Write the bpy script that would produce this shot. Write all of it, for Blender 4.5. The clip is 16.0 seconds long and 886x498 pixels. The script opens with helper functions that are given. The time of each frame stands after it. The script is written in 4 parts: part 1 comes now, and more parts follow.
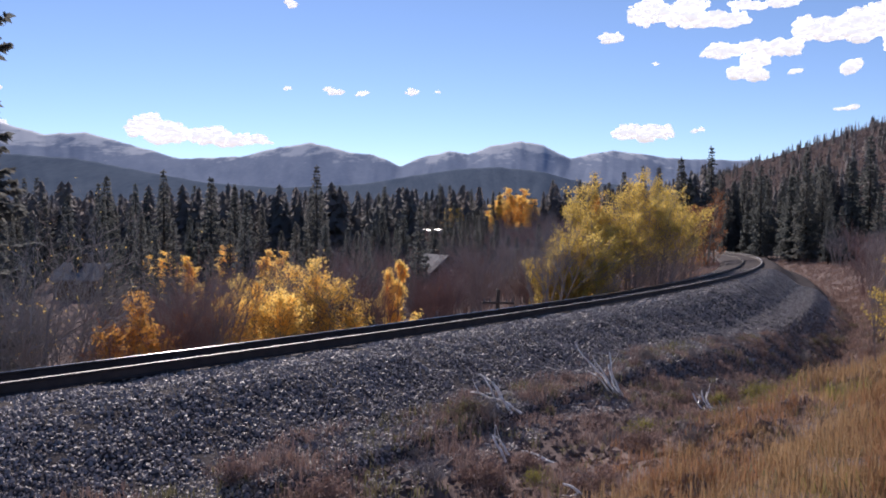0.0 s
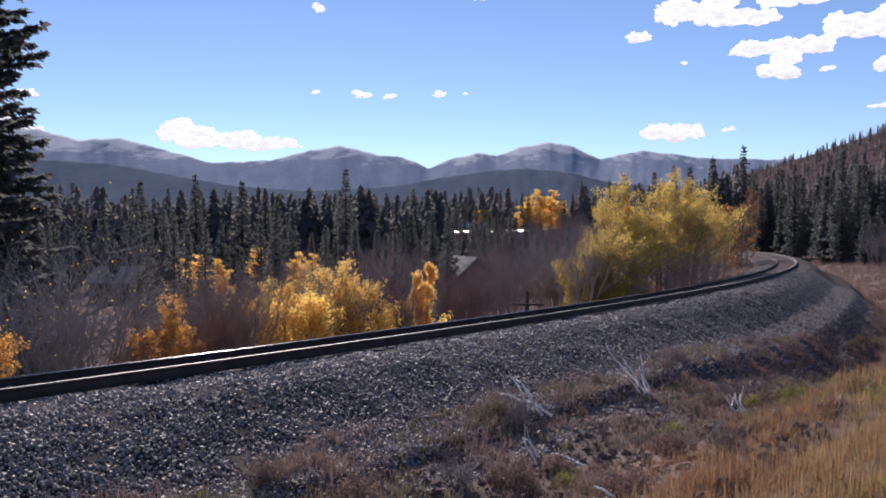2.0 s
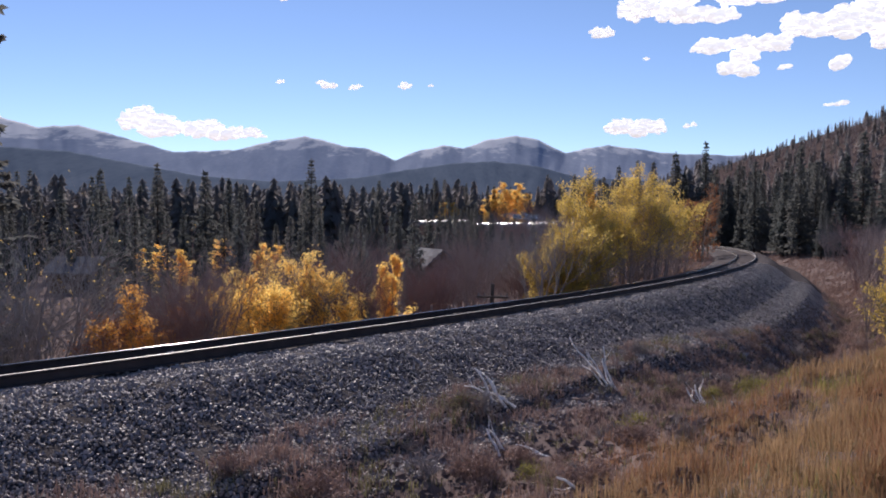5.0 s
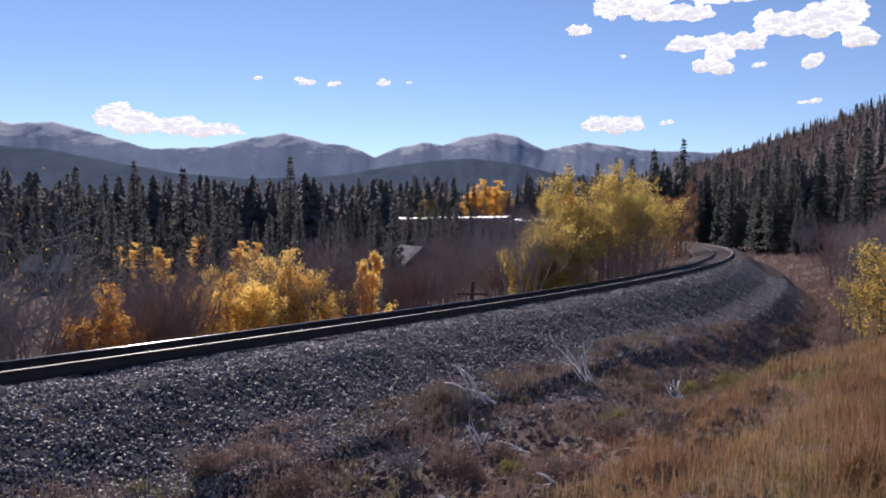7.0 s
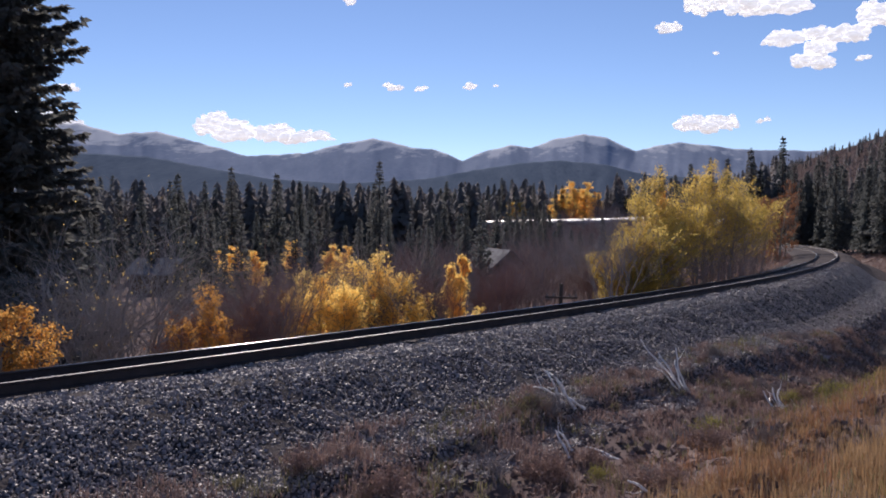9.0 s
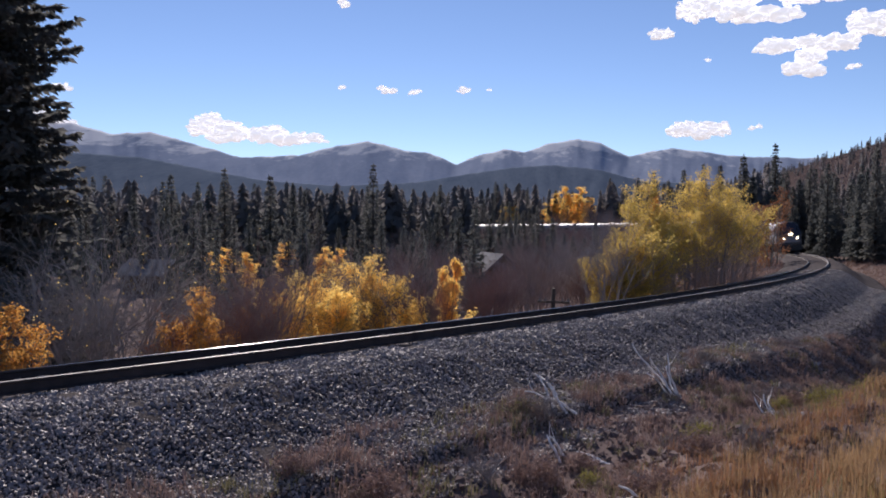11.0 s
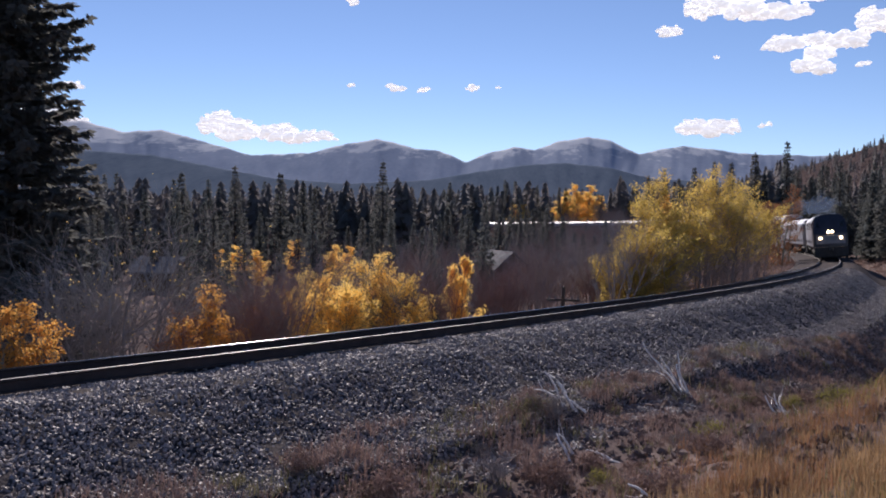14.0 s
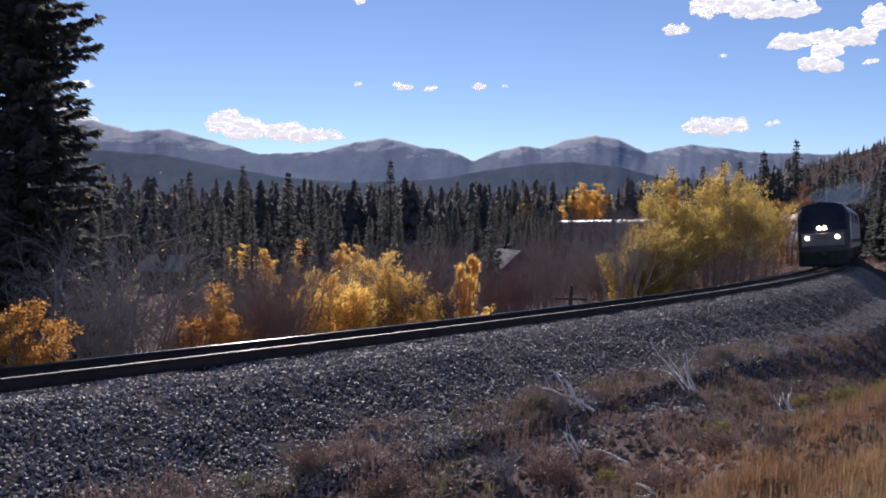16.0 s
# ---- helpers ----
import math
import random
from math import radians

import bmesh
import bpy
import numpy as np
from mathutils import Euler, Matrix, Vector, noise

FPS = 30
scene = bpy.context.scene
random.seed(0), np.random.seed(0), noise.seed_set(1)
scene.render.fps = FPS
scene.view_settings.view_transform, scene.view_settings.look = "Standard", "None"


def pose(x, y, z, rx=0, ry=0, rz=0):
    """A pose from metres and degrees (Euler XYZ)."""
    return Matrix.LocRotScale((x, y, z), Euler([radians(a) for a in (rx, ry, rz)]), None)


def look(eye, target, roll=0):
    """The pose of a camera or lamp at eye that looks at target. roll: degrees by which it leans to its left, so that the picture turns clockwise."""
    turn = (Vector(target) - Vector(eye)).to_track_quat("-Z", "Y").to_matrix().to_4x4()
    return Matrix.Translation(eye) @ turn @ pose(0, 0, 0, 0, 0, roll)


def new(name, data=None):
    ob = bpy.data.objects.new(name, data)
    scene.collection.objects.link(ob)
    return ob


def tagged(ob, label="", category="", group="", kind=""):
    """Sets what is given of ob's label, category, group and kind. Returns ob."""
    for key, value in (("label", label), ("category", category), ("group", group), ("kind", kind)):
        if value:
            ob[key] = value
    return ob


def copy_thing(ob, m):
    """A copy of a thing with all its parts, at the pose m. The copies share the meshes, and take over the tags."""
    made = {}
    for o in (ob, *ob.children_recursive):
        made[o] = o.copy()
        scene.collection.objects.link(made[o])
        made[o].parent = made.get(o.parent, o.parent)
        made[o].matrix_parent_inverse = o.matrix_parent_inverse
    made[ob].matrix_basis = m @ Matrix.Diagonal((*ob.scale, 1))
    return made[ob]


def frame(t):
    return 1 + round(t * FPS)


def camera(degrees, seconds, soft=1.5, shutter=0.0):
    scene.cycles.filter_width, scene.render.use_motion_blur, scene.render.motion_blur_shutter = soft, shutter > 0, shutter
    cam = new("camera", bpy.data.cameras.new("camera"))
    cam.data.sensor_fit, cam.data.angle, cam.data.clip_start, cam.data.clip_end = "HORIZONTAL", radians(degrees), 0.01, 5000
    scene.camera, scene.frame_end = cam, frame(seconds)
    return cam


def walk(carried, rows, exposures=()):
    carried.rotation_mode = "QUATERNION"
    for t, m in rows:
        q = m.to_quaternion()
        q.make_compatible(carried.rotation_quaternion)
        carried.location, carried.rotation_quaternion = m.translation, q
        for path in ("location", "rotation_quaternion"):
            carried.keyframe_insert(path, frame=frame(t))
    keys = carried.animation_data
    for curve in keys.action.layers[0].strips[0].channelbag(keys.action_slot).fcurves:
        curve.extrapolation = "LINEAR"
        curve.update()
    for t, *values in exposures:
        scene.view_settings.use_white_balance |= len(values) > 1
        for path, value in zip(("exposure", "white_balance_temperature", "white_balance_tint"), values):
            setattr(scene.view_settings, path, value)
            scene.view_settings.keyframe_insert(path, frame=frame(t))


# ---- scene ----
# ---- camera ----
EYE, TILT, LEAN = 1.65, -2.083, -0.22
cam = camera(59.1, 16.0, soft=1.9)
TURNS = [  # seconds, pitch, lean, yaw of a hand-held camera that pans on the spot
    (0.0, 0.0, 0.0, 0.0), (0.5, 0.079, 0.027, 0.93), (1.0, 0.263, 0.308, 1.816), (1.5, 0.295, 0.423, 2.36),
    (2.0, 0.14, 0.283, 2.121), (2.5, 0.1, 0.074, 1.7), (3.0, 0.066, -0.05, 1.213), (3.5, -0.076, -0.176, 0.689),
    (4.0, -0.221, -0.143, 0.096), (6.5, -0.548, -0.087, -1.287), (7.0, -0.643, 0.012, -1.866),
    (7.5, -1.229, 0.028, -0.539), (8.0, -0.848, 0.203, 2.269), (8.5, -0.418, 0.438, 4.481),
    (9.0, -0.398, 0.189, 4.554), (11.5, -0.113, -0.401, 4.026), (12.0, -0.222, -0.524, 4.285),
    (12.5, -0.352, -0.608, 4.41), (13.0, -0.457, -0.468, 4.548), (13.5, -0.337, -0.364, 4.738),
    (14.0, -0.306, -0.433, 4.755), (14.5, -0.328, -0.45, 4.818), (15.0, -0.265, -0.54, 4.917),
    (15.5, -0.178, -0.437, 5.065), (16.0, -0.408, -0.442, 5.303)]
walk(cam, [(t, pose(0, 0, EYE, TILT, LEAN, 0) @ pose(0, 0, 0, 90 + p, r, y)) for t, p, r, y in TURNS],
     exposures=[(0.0, 0.38, 6600, 21), (4.0, 0.35, 6600, 21), (7.0, 0.22, 6600, 21), (9.0, 0.17, 6600, 21), (16.0, 0.17, 6600, 21)])

# ---- world and sun ----
SUN_AZ, SUN_EL = -13.5, 31.0   # degrees clockwise from +y, and above the horizon
world = bpy.data.worlds.new("sky")
scene.world = world
world.use_nodes = True
wn = world.node_tree.nodes
sky = wn.new("ShaderNodeTexSky")
sky.sky_type, sky.sun_disc = "NISHITA", False
sky.sun_elevation, sky.sun_rotation = radians(SUN_EL), radians(SUN_AZ)
sky.altitude, sky.air_density, sky.dust_density, sky.ozone_density = 2600, 1.0, 0.05, 4.0
wn["Background"].inputs["Strength"].default_value = 0.1
world.node_tree.links.new(sky.outputs[0], wn["Background"].inputs["Color"])
sun = new("sun", bpy.data.lights.new("sun", "SUN"))
sun.data.energy, sun.data.angle, sun.data.color = 5.0, radians(0.53), (1.0, 0.94, 0.84)
a, e = radians(SUN_AZ), radians(SUN_EL)
sun.matrix_world = look(Vector((math.sin(a) * math.cos(e), math.cos(a) * math.cos(e), math.sin(e))) * 200, (0, 0, 0))


# ---- materials ----
def mat(name, dark, light, scale=3.0, rough=0.8, metal=0.0, bump=0.3, bump_scale=None, translucent=0.0, rand=0.0,
        fine=0.35, island=0.0, spec=0.5, squash=None):
    """Two colours mixed by coarse and fine noise, with relief; rand and island shift the value from piece to piece."""
    m = bpy.data.materials.new(name)
    m.use_nodes = True
    nt = m.node_tree
    n, l = nt.nodes, nt.links
    b = n["Principled BSDF"]
    tc = n.new("ShaderNodeTexCoord")
    n1, n2 = n.new("ShaderNodeTexNoise"), n.new("ShaderNodeTexNoise")
    n1.inputs["Scale"].default_value, n1.inputs["Detail"].default_value = scale, 4
    n2.inputs["Scale"].default_value, n2.inputs["Detail"].default_value = scale * 9, 3
    where = tc.outputs["Object"]
    if squash:      # relief drawn out along one axis
        q = n.new("ShaderNodeVectorMath")
        q.operation = "MULTIPLY"
        q.inputs[1].default_value = squash
        l.new(where, q.inputs[0])
        where = q.outputs[0]
    for k in (n1, n2):
        l.new(where, k.inputs["Vector"])
    add = n.new("ShaderNodeMath")
    add.operation = "MULTIPLY_ADD"
    l.new(n2.outputs["Fac"], add.inputs[0])
    add.inputs[1].default_value = fine
    l.new(n1.outputs["Fac"], add.inputs[2])
    last = add
    for amount, node, out in ((rand, "ShaderNodeObjectInfo", "Random"), (island, "ShaderNodeNewGeometry", "Random Per Island")):
        if amount:
            q, k = n.new(node), n.new("ShaderNodeMath")
            k.operation = "MULTIPLY_ADD"
            l.new(q.outputs[out], k.inputs[0])
            k.inputs[1].default_value = amount
            l.new(last.outputs[0], k.inputs[2])
            last = k
    ramp = n.new("ShaderNodeMapRange")
    lo = 0.32 + fine * 0.3
    ramp.inputs["From Min"].default_value, ramp.inputs["From Max"].default_value = lo, lo + 0.36 + fine * 0.4 + rand + island
    l.new(last.outputs[0], ramp.inputs["Value"])
    mix = n.new("ShaderNodeMix")
    mix.data_type = "RGBA"
    mix.inputs[6].default_value, mix.inputs[7].default_value = (*dark, 1), (*light, 1)
    l.new(ramp.outputs[0], mix.inputs[0])
    l.new(mix.outputs[2], b.inputs["Base Color"])
    b.inputs["Roughness"].default_value, b.inputs["Metallic"].default_value = rough, metal
    b.inputs["Specular IOR Level"].default_value = spec
    if bump:
        k = n.new("ShaderNodeBump")
        k.inputs["Strength"].default_value, k.inputs["Distance"].default_value = bump, 0.02
        src = n2
        if bump_scale:
            src = n.new("ShaderNodeTexNoise")
            src.inputs["Scale"].default_value = bump_scale
            l.new(tc.outputs["Object"], src.inputs["Vector"])
        l.new(src.outputs["Fac"], k.inputs["Height"])
        l.new(k.outputs[0], b.inputs["Normal"])
    if translucent:
        t, s = n.new("ShaderNodeBsdfTranslucent"), n.new("ShaderNodeMixShader")
        l.new(mix.outputs[2], t.inputs["Color"])
        s.inputs[0].default_value = translucent
        l.new(b.outputs[0], s.inputs[1])
        l.new(t.outputs[0], s.inputs[2])
        l.new(s.outputs[0], n["Material Output"].inputs["Surface"])
    return m


def glow(name, colour, strength):
    m = bpy.data.materials.new(name)
    m.use_nodes = True
    b = m.node_tree.nodes["Principled BSDF"]
    b.inputs["Base Color"].default_value = (*colour, 1)
    b.inputs["Emission Color"].default_value = (*colour, 1)
    b.inputs["Emission Strength"].default_value = strength
    return m


M_SOIL = mat("soil", (0.095, 0.075, 0.074), (0.235, 0.185, 0.168), 0.6, 0.95, bump=0.6, bump_scale=14, spec=0.0)
M_BURNT = mat("burnt_hillside", (0.04, 0.032, 0.032), (0.105, 0.08, 0.076), 0.05, 0.95, bump=0.6, bump_scale=3, spec=0.0)
M_BALLAST = mat("ballast_bed", (0.036, 0.031, 0.032), (0.092, 0.08, 0.081), 3.0, 0.9, bump=1.0, bump_scale=22, fine=0.9, spec=0.04)
M_STONE = mat("stone", (0.135, 0.118, 0.115), (0.4, 0.36, 0.352), 2.5, 0.6, bump=0.0, island=0.8, spec=0.28)
M_RAILSIDE = mat("rusty_rail", (0.02, 0.014, 0.014), (0.055, 0.038, 0.036), 4, 0.75, bump=0.3)
M_RAILTOP = mat("polished_steel", (0.14, 0.14, 0.15), (0.3, 0.3, 0.31), 3, 0.17, 1.0, bump=0.0)
M_RAILDULL = mat("dull_rail_head", (0.17, 0.165, 0.17), (0.32, 0.31, 0.32), 3, 0.6, 0.6, bump=0.0)
M_WEED = mat("olive_leaves", (0.16, 0.15, 0.05), (0.36, 0.32, 0.11), 0.8, 0.7, bump=0, translucent=0.4, island=0.5, spec=0.1)
M_TIE = mat("creosote_timber", (0.025, 0.02, 0.017), (0.08, 0.065, 0.055), 3, 0.85, bump=0.5, rand=0.3)
M_NEEDLE = mat("spruce_needles", (0.075, 0.095, 0.1), (0.168, 0.162, 0.15), 0.3, 0.7, bump=0, translucent=0.55, rand=0.35, spec=0.12)
# far conifers: aerial haze is mixed into the needle colour, paler than the near ones
M_NEEDLE_HAZED = mat("hazed_far_spruce", (0.17, 0.185, 0.2), (0.28, 0.245, 0.235), 0.05, 0.85, bump=0, translucent=0.6, spec=0.12)
M_BARK = mat("conifer_bark", (0.03, 0.022, 0.018), (0.10, 0.075, 0.06), 5, 0.9, bump=0.6, spec=0.12)
M_ASPBARK = mat("aspen_bark", (0.10, 0.09, 0.065), (0.36, 0.33, 0.26), 5, 0.8, bump=0.3)
M_TWIG = mat("bare_twigs", (0.19, 0.152, 0.146), (0.46, 0.37, 0.335), 1.5, 0.85, bump=0, rand=0.4, spec=0.12)
M_TWIGRED = mat("reddish_twigs", (0.17, 0.11, 0.1), (0.4, 0.26, 0.23), 1.5, 0.85, bump=0, rand=0.4, spec=0.12)
M_TWIGGREY = mat("grey_twigs", (0.19, 0.17, 0.165), (0.42, 0.38, 0.36), 1.5, 0.85, bump=0, rand=0.3, spec=0.12)
M_GOLD = mat("golden_leaves", (0.85, 0.5, 0.1), (1.0, 0.8, 0.3), 0.9, 0.55, bump=0, translucent=0.7, island=0.7, spec=0.12)
M_LIME = mat("yellow_green_leaves", (0.4, 0.31, 0.08), (0.85, 0.62, 0.19), 0.7, 0.55, bump=0, translucent=0.6, island=0.7, spec=0.12)
M_ORANGE = mat("orange_leaves", (0.55, 0.26, 0.06), (0.9, 0.54, 0.17), 0.9, 0.55, bump=0, translucent=0.7, island=0.7)
M_RED = mat("russet_leaves", (0.2, 0.08, 0.04), (0.45, 0.2, 0.08), 0.9, 0.6, bump=0, translucent=0.45, island=0.7)
M_GRASS = mat("tawny_grass", (0.2, 0.115, 0.065), (0.5, 0.345, 0.19), 0.35, 0.7, bump=0, translucent=0.4, island=0.6, spec=0.12)
M_RUST = mat("rust_grass", (0.2, 0.098, 0.055), (0.43, 0.24, 0.135), 0.5, 0.75, bump=0, translucent=0.4, island=0.6, spec=0.12)
M_GREEN = mat("dull_green_weeds", (0.11, 0.105, 0.06), (0.3, 0.27, 0.15), 0.5, 0.75, bump=0, translucent=0.3, island=0.6, spec=0.12)
M_BRUSH = mat("dead_brush", (0.18, 0.125, 0.115), (0.48, 0.345, 0.29), 0.8, 0.85, bump=0, translucent=0.15, island=0.6, spec=0.12)
M_DRIFT = mat("bleached_branch", (0.74, 0.71, 0.68), (0.9, 0.87, 0.84), 6, 0.3, bump=0.1, spec=1.0)
# the blue of distance haze is painted into this rock colour
M_ROCK_HAZED = mat("hazed_mountain_rock", (0.18, 0.225, 0.31), (0.265, 0.31, 0.4), 0.011, 0.95, bump=0, fine=0.6, spec=0.0, squash=(1, 0.1, 1.5))
# slate blue stands in for the haze over the wooded foothill
M_FORESTHILL_HAZED = mat("hazed_wooded_slope", (0.068, 0.094, 0.134), (0.112, 0.142, 0.186), 0.02, 0.95, bump=0, fine=0.9, spec=0.0, squash=(1, 0.1, 0.8))
M_SILVER = mat("silver_carbody", (0.42, 0.43, 0.46), (0.62, 0.63, 0.66), 1.2, 0.38, 0.55, bump=0.05)
M_COACH = mat("weathered_stainless", (0.26, 0.27, 0.29), (0.4, 0.41, 0.44), 1.2, 0.55, 0.3, bump=0.05)
M_DARKPAINT = mat("dark_blue_paint", (0.008, 0.01, 0.02), (0.02, 0.024, 0.04), 2, 0.35, bump=0.03)
M_BLACK = mat("black_underframe", (0.008, 0.008, 0.009), (0.03, 0.028, 0.027), 3, 0.7, bump=0.3)
M_GREYNOSE = mat("grey_nose_paint", (0.09, 0.095, 0.11), (0.16, 0.165, 0.185), 2, 0.4, bump=0.03)
M_GLASS = mat("dark_glass", (0.006, 0.007, 0.009), (0.012, 0.014, 0.018), 1, 0.06, bump=0)
M_ROOFMETAL = mat("pale_roof", (0.12, 0.12, 0.13), (0.24, 0.24, 0.25), 1.5, 0.9, bump=0.2, spec=0.1)
M_LOG = mat("log_wall", (0.06, 0.04, 0.028), (0.16, 0.105, 0.07), 3, 0.8, bump=0.5)
M_POLE = mat("weathered_pole", (0.03, 0.024, 0.02), (0.09, 0.07, 0.058), 4, 0.85, bump=0.5)
M_LAMP = glow("lit_headlight", (1.0, 0.80, 0.52), 9)


def snow_on(m, low, high):
    """Thin snow in the hollows of the high ground."""
    n, l = m.node_tree.nodes, m.node_tree.links
    b = n["Principled BSDF"]
    old = b.inputs["Base Color"].links[0].from_socket
    g, sep, no, ad, mr, mix = (n.new("ShaderNode" + k) for k in ("NewGeometry", "SeparateXYZ", "TexNoise", "Math", "MapRange", "Mix"))
    l.new(g.outputs["Position"], sep.inputs[0])
    flat = n.new("ShaderNodeVectorMath")
    flat.operation = "MULTIPLY"
    flat.inputs[1].default_value = (1.0, 0.12, 1.6)
    l.new(g.outputs["Position"], flat.inputs[0])
    l.new(flat.outputs[0], no.inputs["Vector"])
    no.inputs["Scale"].default_value, no.inputs["Detail"].default_value, no.inputs["Roughness"].default_value = 0.014, 8, 0.7
    ad.operation = "MULTIPLY_ADD"
    l.new(no.outputs["Fac"], ad.inputs[0])
    ad.inputs[1].default_value = 375
    l.new(sep.outputs["Z"], ad.inputs[2])
    mr.inputs["From Min"].default_value, mr.inputs["From Max"].default_value, mr.inputs["To Max"].default_value = low, high, 0.75
    l.new(ad.outputs[0], mr.inputs["Value"])
    mix.data_type = "RGBA"
    l.new(mr.outputs[0], mix.inputs[0])
    l.new(old, mix.inputs[6])
    mix.inputs[7].default_value = (0.55, 0.58, 0.63, 1)
    l.new(mix.outputs[2], b.inputs["Base Color"])


snow_on(M_ROCK_HAZED, 388, 424)


# ---- building helpers ----
def fbm(x, y, size, seed, octaves=4):
    """Smooth numpy noise, about -1 to 1, features of that size."""
    rng = np.random.RandomState(seed)
    out, amp, tot = 0.0, 1.0, 0.0
    for _ in range(octaves):
        for _ in range(3):
            t = rng.uniform(0, 2 * math.pi)
            kx, ky = math.cos(t) * 2 * math.pi / size, math.sin(t) * 2 * math.pi / size
            ph = rng.uniform(0, 6.28)
            out = out + amp * np.sin(kx * x + ky * y + ph + 1.3 * np.sin(0.7 * ky * x - 0.6 * kx * y + ph * 2))
            tot += amp
        size, amp = size * 0.47, amp * 0.5
    return out / tot * 1.7


def raw(name, verts, faces, material, parent=None, label="", smooth=False, mats=None, index=None):
    """One mesh object from arrays of vertices and faces."""
    me = bpy.data.meshes.new(name)
    me.from_pydata([tuple(v) for v in verts] if not isinstance(verts, list) else verts, [], faces.tolist() if isinstance(faces, np.ndarray) else faces)
    for m in mats or [material]:
        me.materials.append(m)
    if index is not None:
        me.polygons.foreach_set("material_index", np.asarray(index, dtype=np.int32))
    if smooth:
        me.polygons.foreach_set("use_smooth", np.ones(len(me.polygons), dtype=bool))
    ob = new(name, me)
    ob.parent = parent
    if label:
        ob["label"] = label
    return ob


def part(name, bm, material, parent=None, label="", smooth=False):
    me = bpy.data.meshes.new(name)
    if smooth:
        for f in bm.faces:
            f.smooth = True
    bm.to_mesh(me)
    bm.free()
    me.materials.append(material)
    ob = new(name, me)
    ob.parent = parent
    if label:
        ob["label"] = label
    return ob


def box(w, d, h, at=(0, 0, 0), bevel=0.0, turn=None, bm=None):
    """A bevelled box with its base centre at that place."""
    bm = bm or bmesh.new()
    r = bmesh.ops.create_cube(bm, size=1)
    vs = r["verts"]
    bmesh.ops.scale(bm, vec=(w, d, h), verts=vs)
    if bevel:
        es = list({e for v in vs for e in v.link_edges})
        r = bmesh.ops.bevel(bm, geom=es, offset=bevel, segments=1, affect="EDGES")
        vs = list({v for f in r["faces"] for v in f.verts} | {v for v in vs if v.is_valid})
    m = Matrix.Translation((at[0], at[1], at[2] + h / 2)) @ (turn or Matrix.Identity(4))
    bmesh.ops.transform(bm, matrix=m, verts=vs)
    return bm


def drum(r, h, at=(0, 0, 0), axis="Z", seg=16, bevel=0.0, r2=None, bm=None):
    bm = bm or bmesh.new()
    vs = bmesh.ops.create_cone(bm, cap_ends=True, segments=seg, radius1=r, radius2=r if r2 is None else r2, depth=h)["verts"]
    if bevel:
        es = [e for e in {e for v in vs for e in v.link_edges} if abs(e.verts[0].co.z - e.verts[1].co.z) < 1e-5]
        k = bmesh.ops.bevel(bm, geom=es, offset=bevel, segments=1, affect="EDGES")
        vs = list({v for f in k["faces"] for v in f.verts} | {v for v in vs if v.is_valid})
    turn = {"Z": Matrix.Identity(4), "X": pose(0, 0, 0, 0, 90, 0), "Y": pose(0, 0, 0, 90, 0, 0)}[axis]
    bmesh.ops.transform(bm, matrix=Matrix.Translation(at) @ turn, verts=vs)
    return bm


class Soup:
    """Gathers tubes and leaf quads for one joined mesh."""

    def __init__(self):
        self.v, self.f = [], []

    def tube(self, pts, r0, r1, sides=4):
        base, n = len(self.v), len(pts)
        for i, p in enumerate(pts):
            d = (pts[min(i + 1, n - 1)] - pts[max(i - 1, 0)]).normalized()
            q = d.orthogonal().normalized()
            w = d.cross(q)
            r = r0 + (r1 - r0) * i / (n - 1)
            for k in range(sides):
                t = 2 * math.pi * k / sides
                self.v.append(tuple(p + q * (r * math.cos(t)) + w * (r * math.sin(t))))
        for i in range(n - 1):
            for k in range(sides):
                a, b = base + i * sides + k, base + i * sides + (k + 1) % sides
                self.f.append((a, b, b + sides, a + sides))

    def leaf(self, p, d, side, length, width):
        """A pointed leaf or spray, folded along its middle."""
        base = len(self.v)
        up = d.cross(side) * (width * 0.25)
        self.v += [tuple(p), tuple(p + d * (length * 0.5) + side * (width * 0.5) + up), tuple(p + d * length),
                   tuple(p + d * (length * 0.5) - side * (width * 0.5) + up)]
        self.f += [(base, base + 1, base + 2), (base, base + 2, base + 3)]

    def make(self, name, material, parent=None, label="", smooth=False):
        return raw(name, self.v, self.f, material, parent, label, smooth)


def rnd_dir(rng):
    z = rng.uniform(-1, 1)
    t = rng.uniform(0, 2 * math.pi)
    r = math.sqrt(1 - z * z)
    return Vector((r * math.cos(t), r * math.sin(t), z))


# ---- the railway's line: arc lengths from a point abreast of the camera, growing away from it ----
BENDS = ((-60, -0.2), (-25, -0.269), (20, -0.527), (60, -0.383), (100, -0.604), (125, -0.95), (165, -0.9), (200, -0.5), (360, -0.3))
STEP = 0.5
SS = np.arange(-60, 360, STEP)
_k = np.interp(SS, [b[0] for b in BENDS], [b[1] for b in BENDS]) / 100
TH = np.cumsum(_k) * STEP
I0 = int(np.argmin(abs(SS)))
TH = TH - TH[I0] + radians(36.56)
TX, TY = np.cumsum(np.sin(TH)) * STEP, np.cumsum(np.cos(TH)) * STEP
TX, TY = TX - TX[I0], TY - TY[I0] + 19.155
TZ = EYE - 2.366 - 0.0181 * SS          # top of the outer rail
CANT = 0.13                              # the inner rail lies lower in the bend


def on_track(s, u=0.0, r=0.0):
    """The place at arc length s, u metres to the outer side, r above the outer rail."""
    x, y, z, t = (np.interp(s, SS, q) for q in (TX, TY, TZ, TH))
    return Vector((x + u * math.cos(t), y - u * math.sin(t), z + r)), float(t)


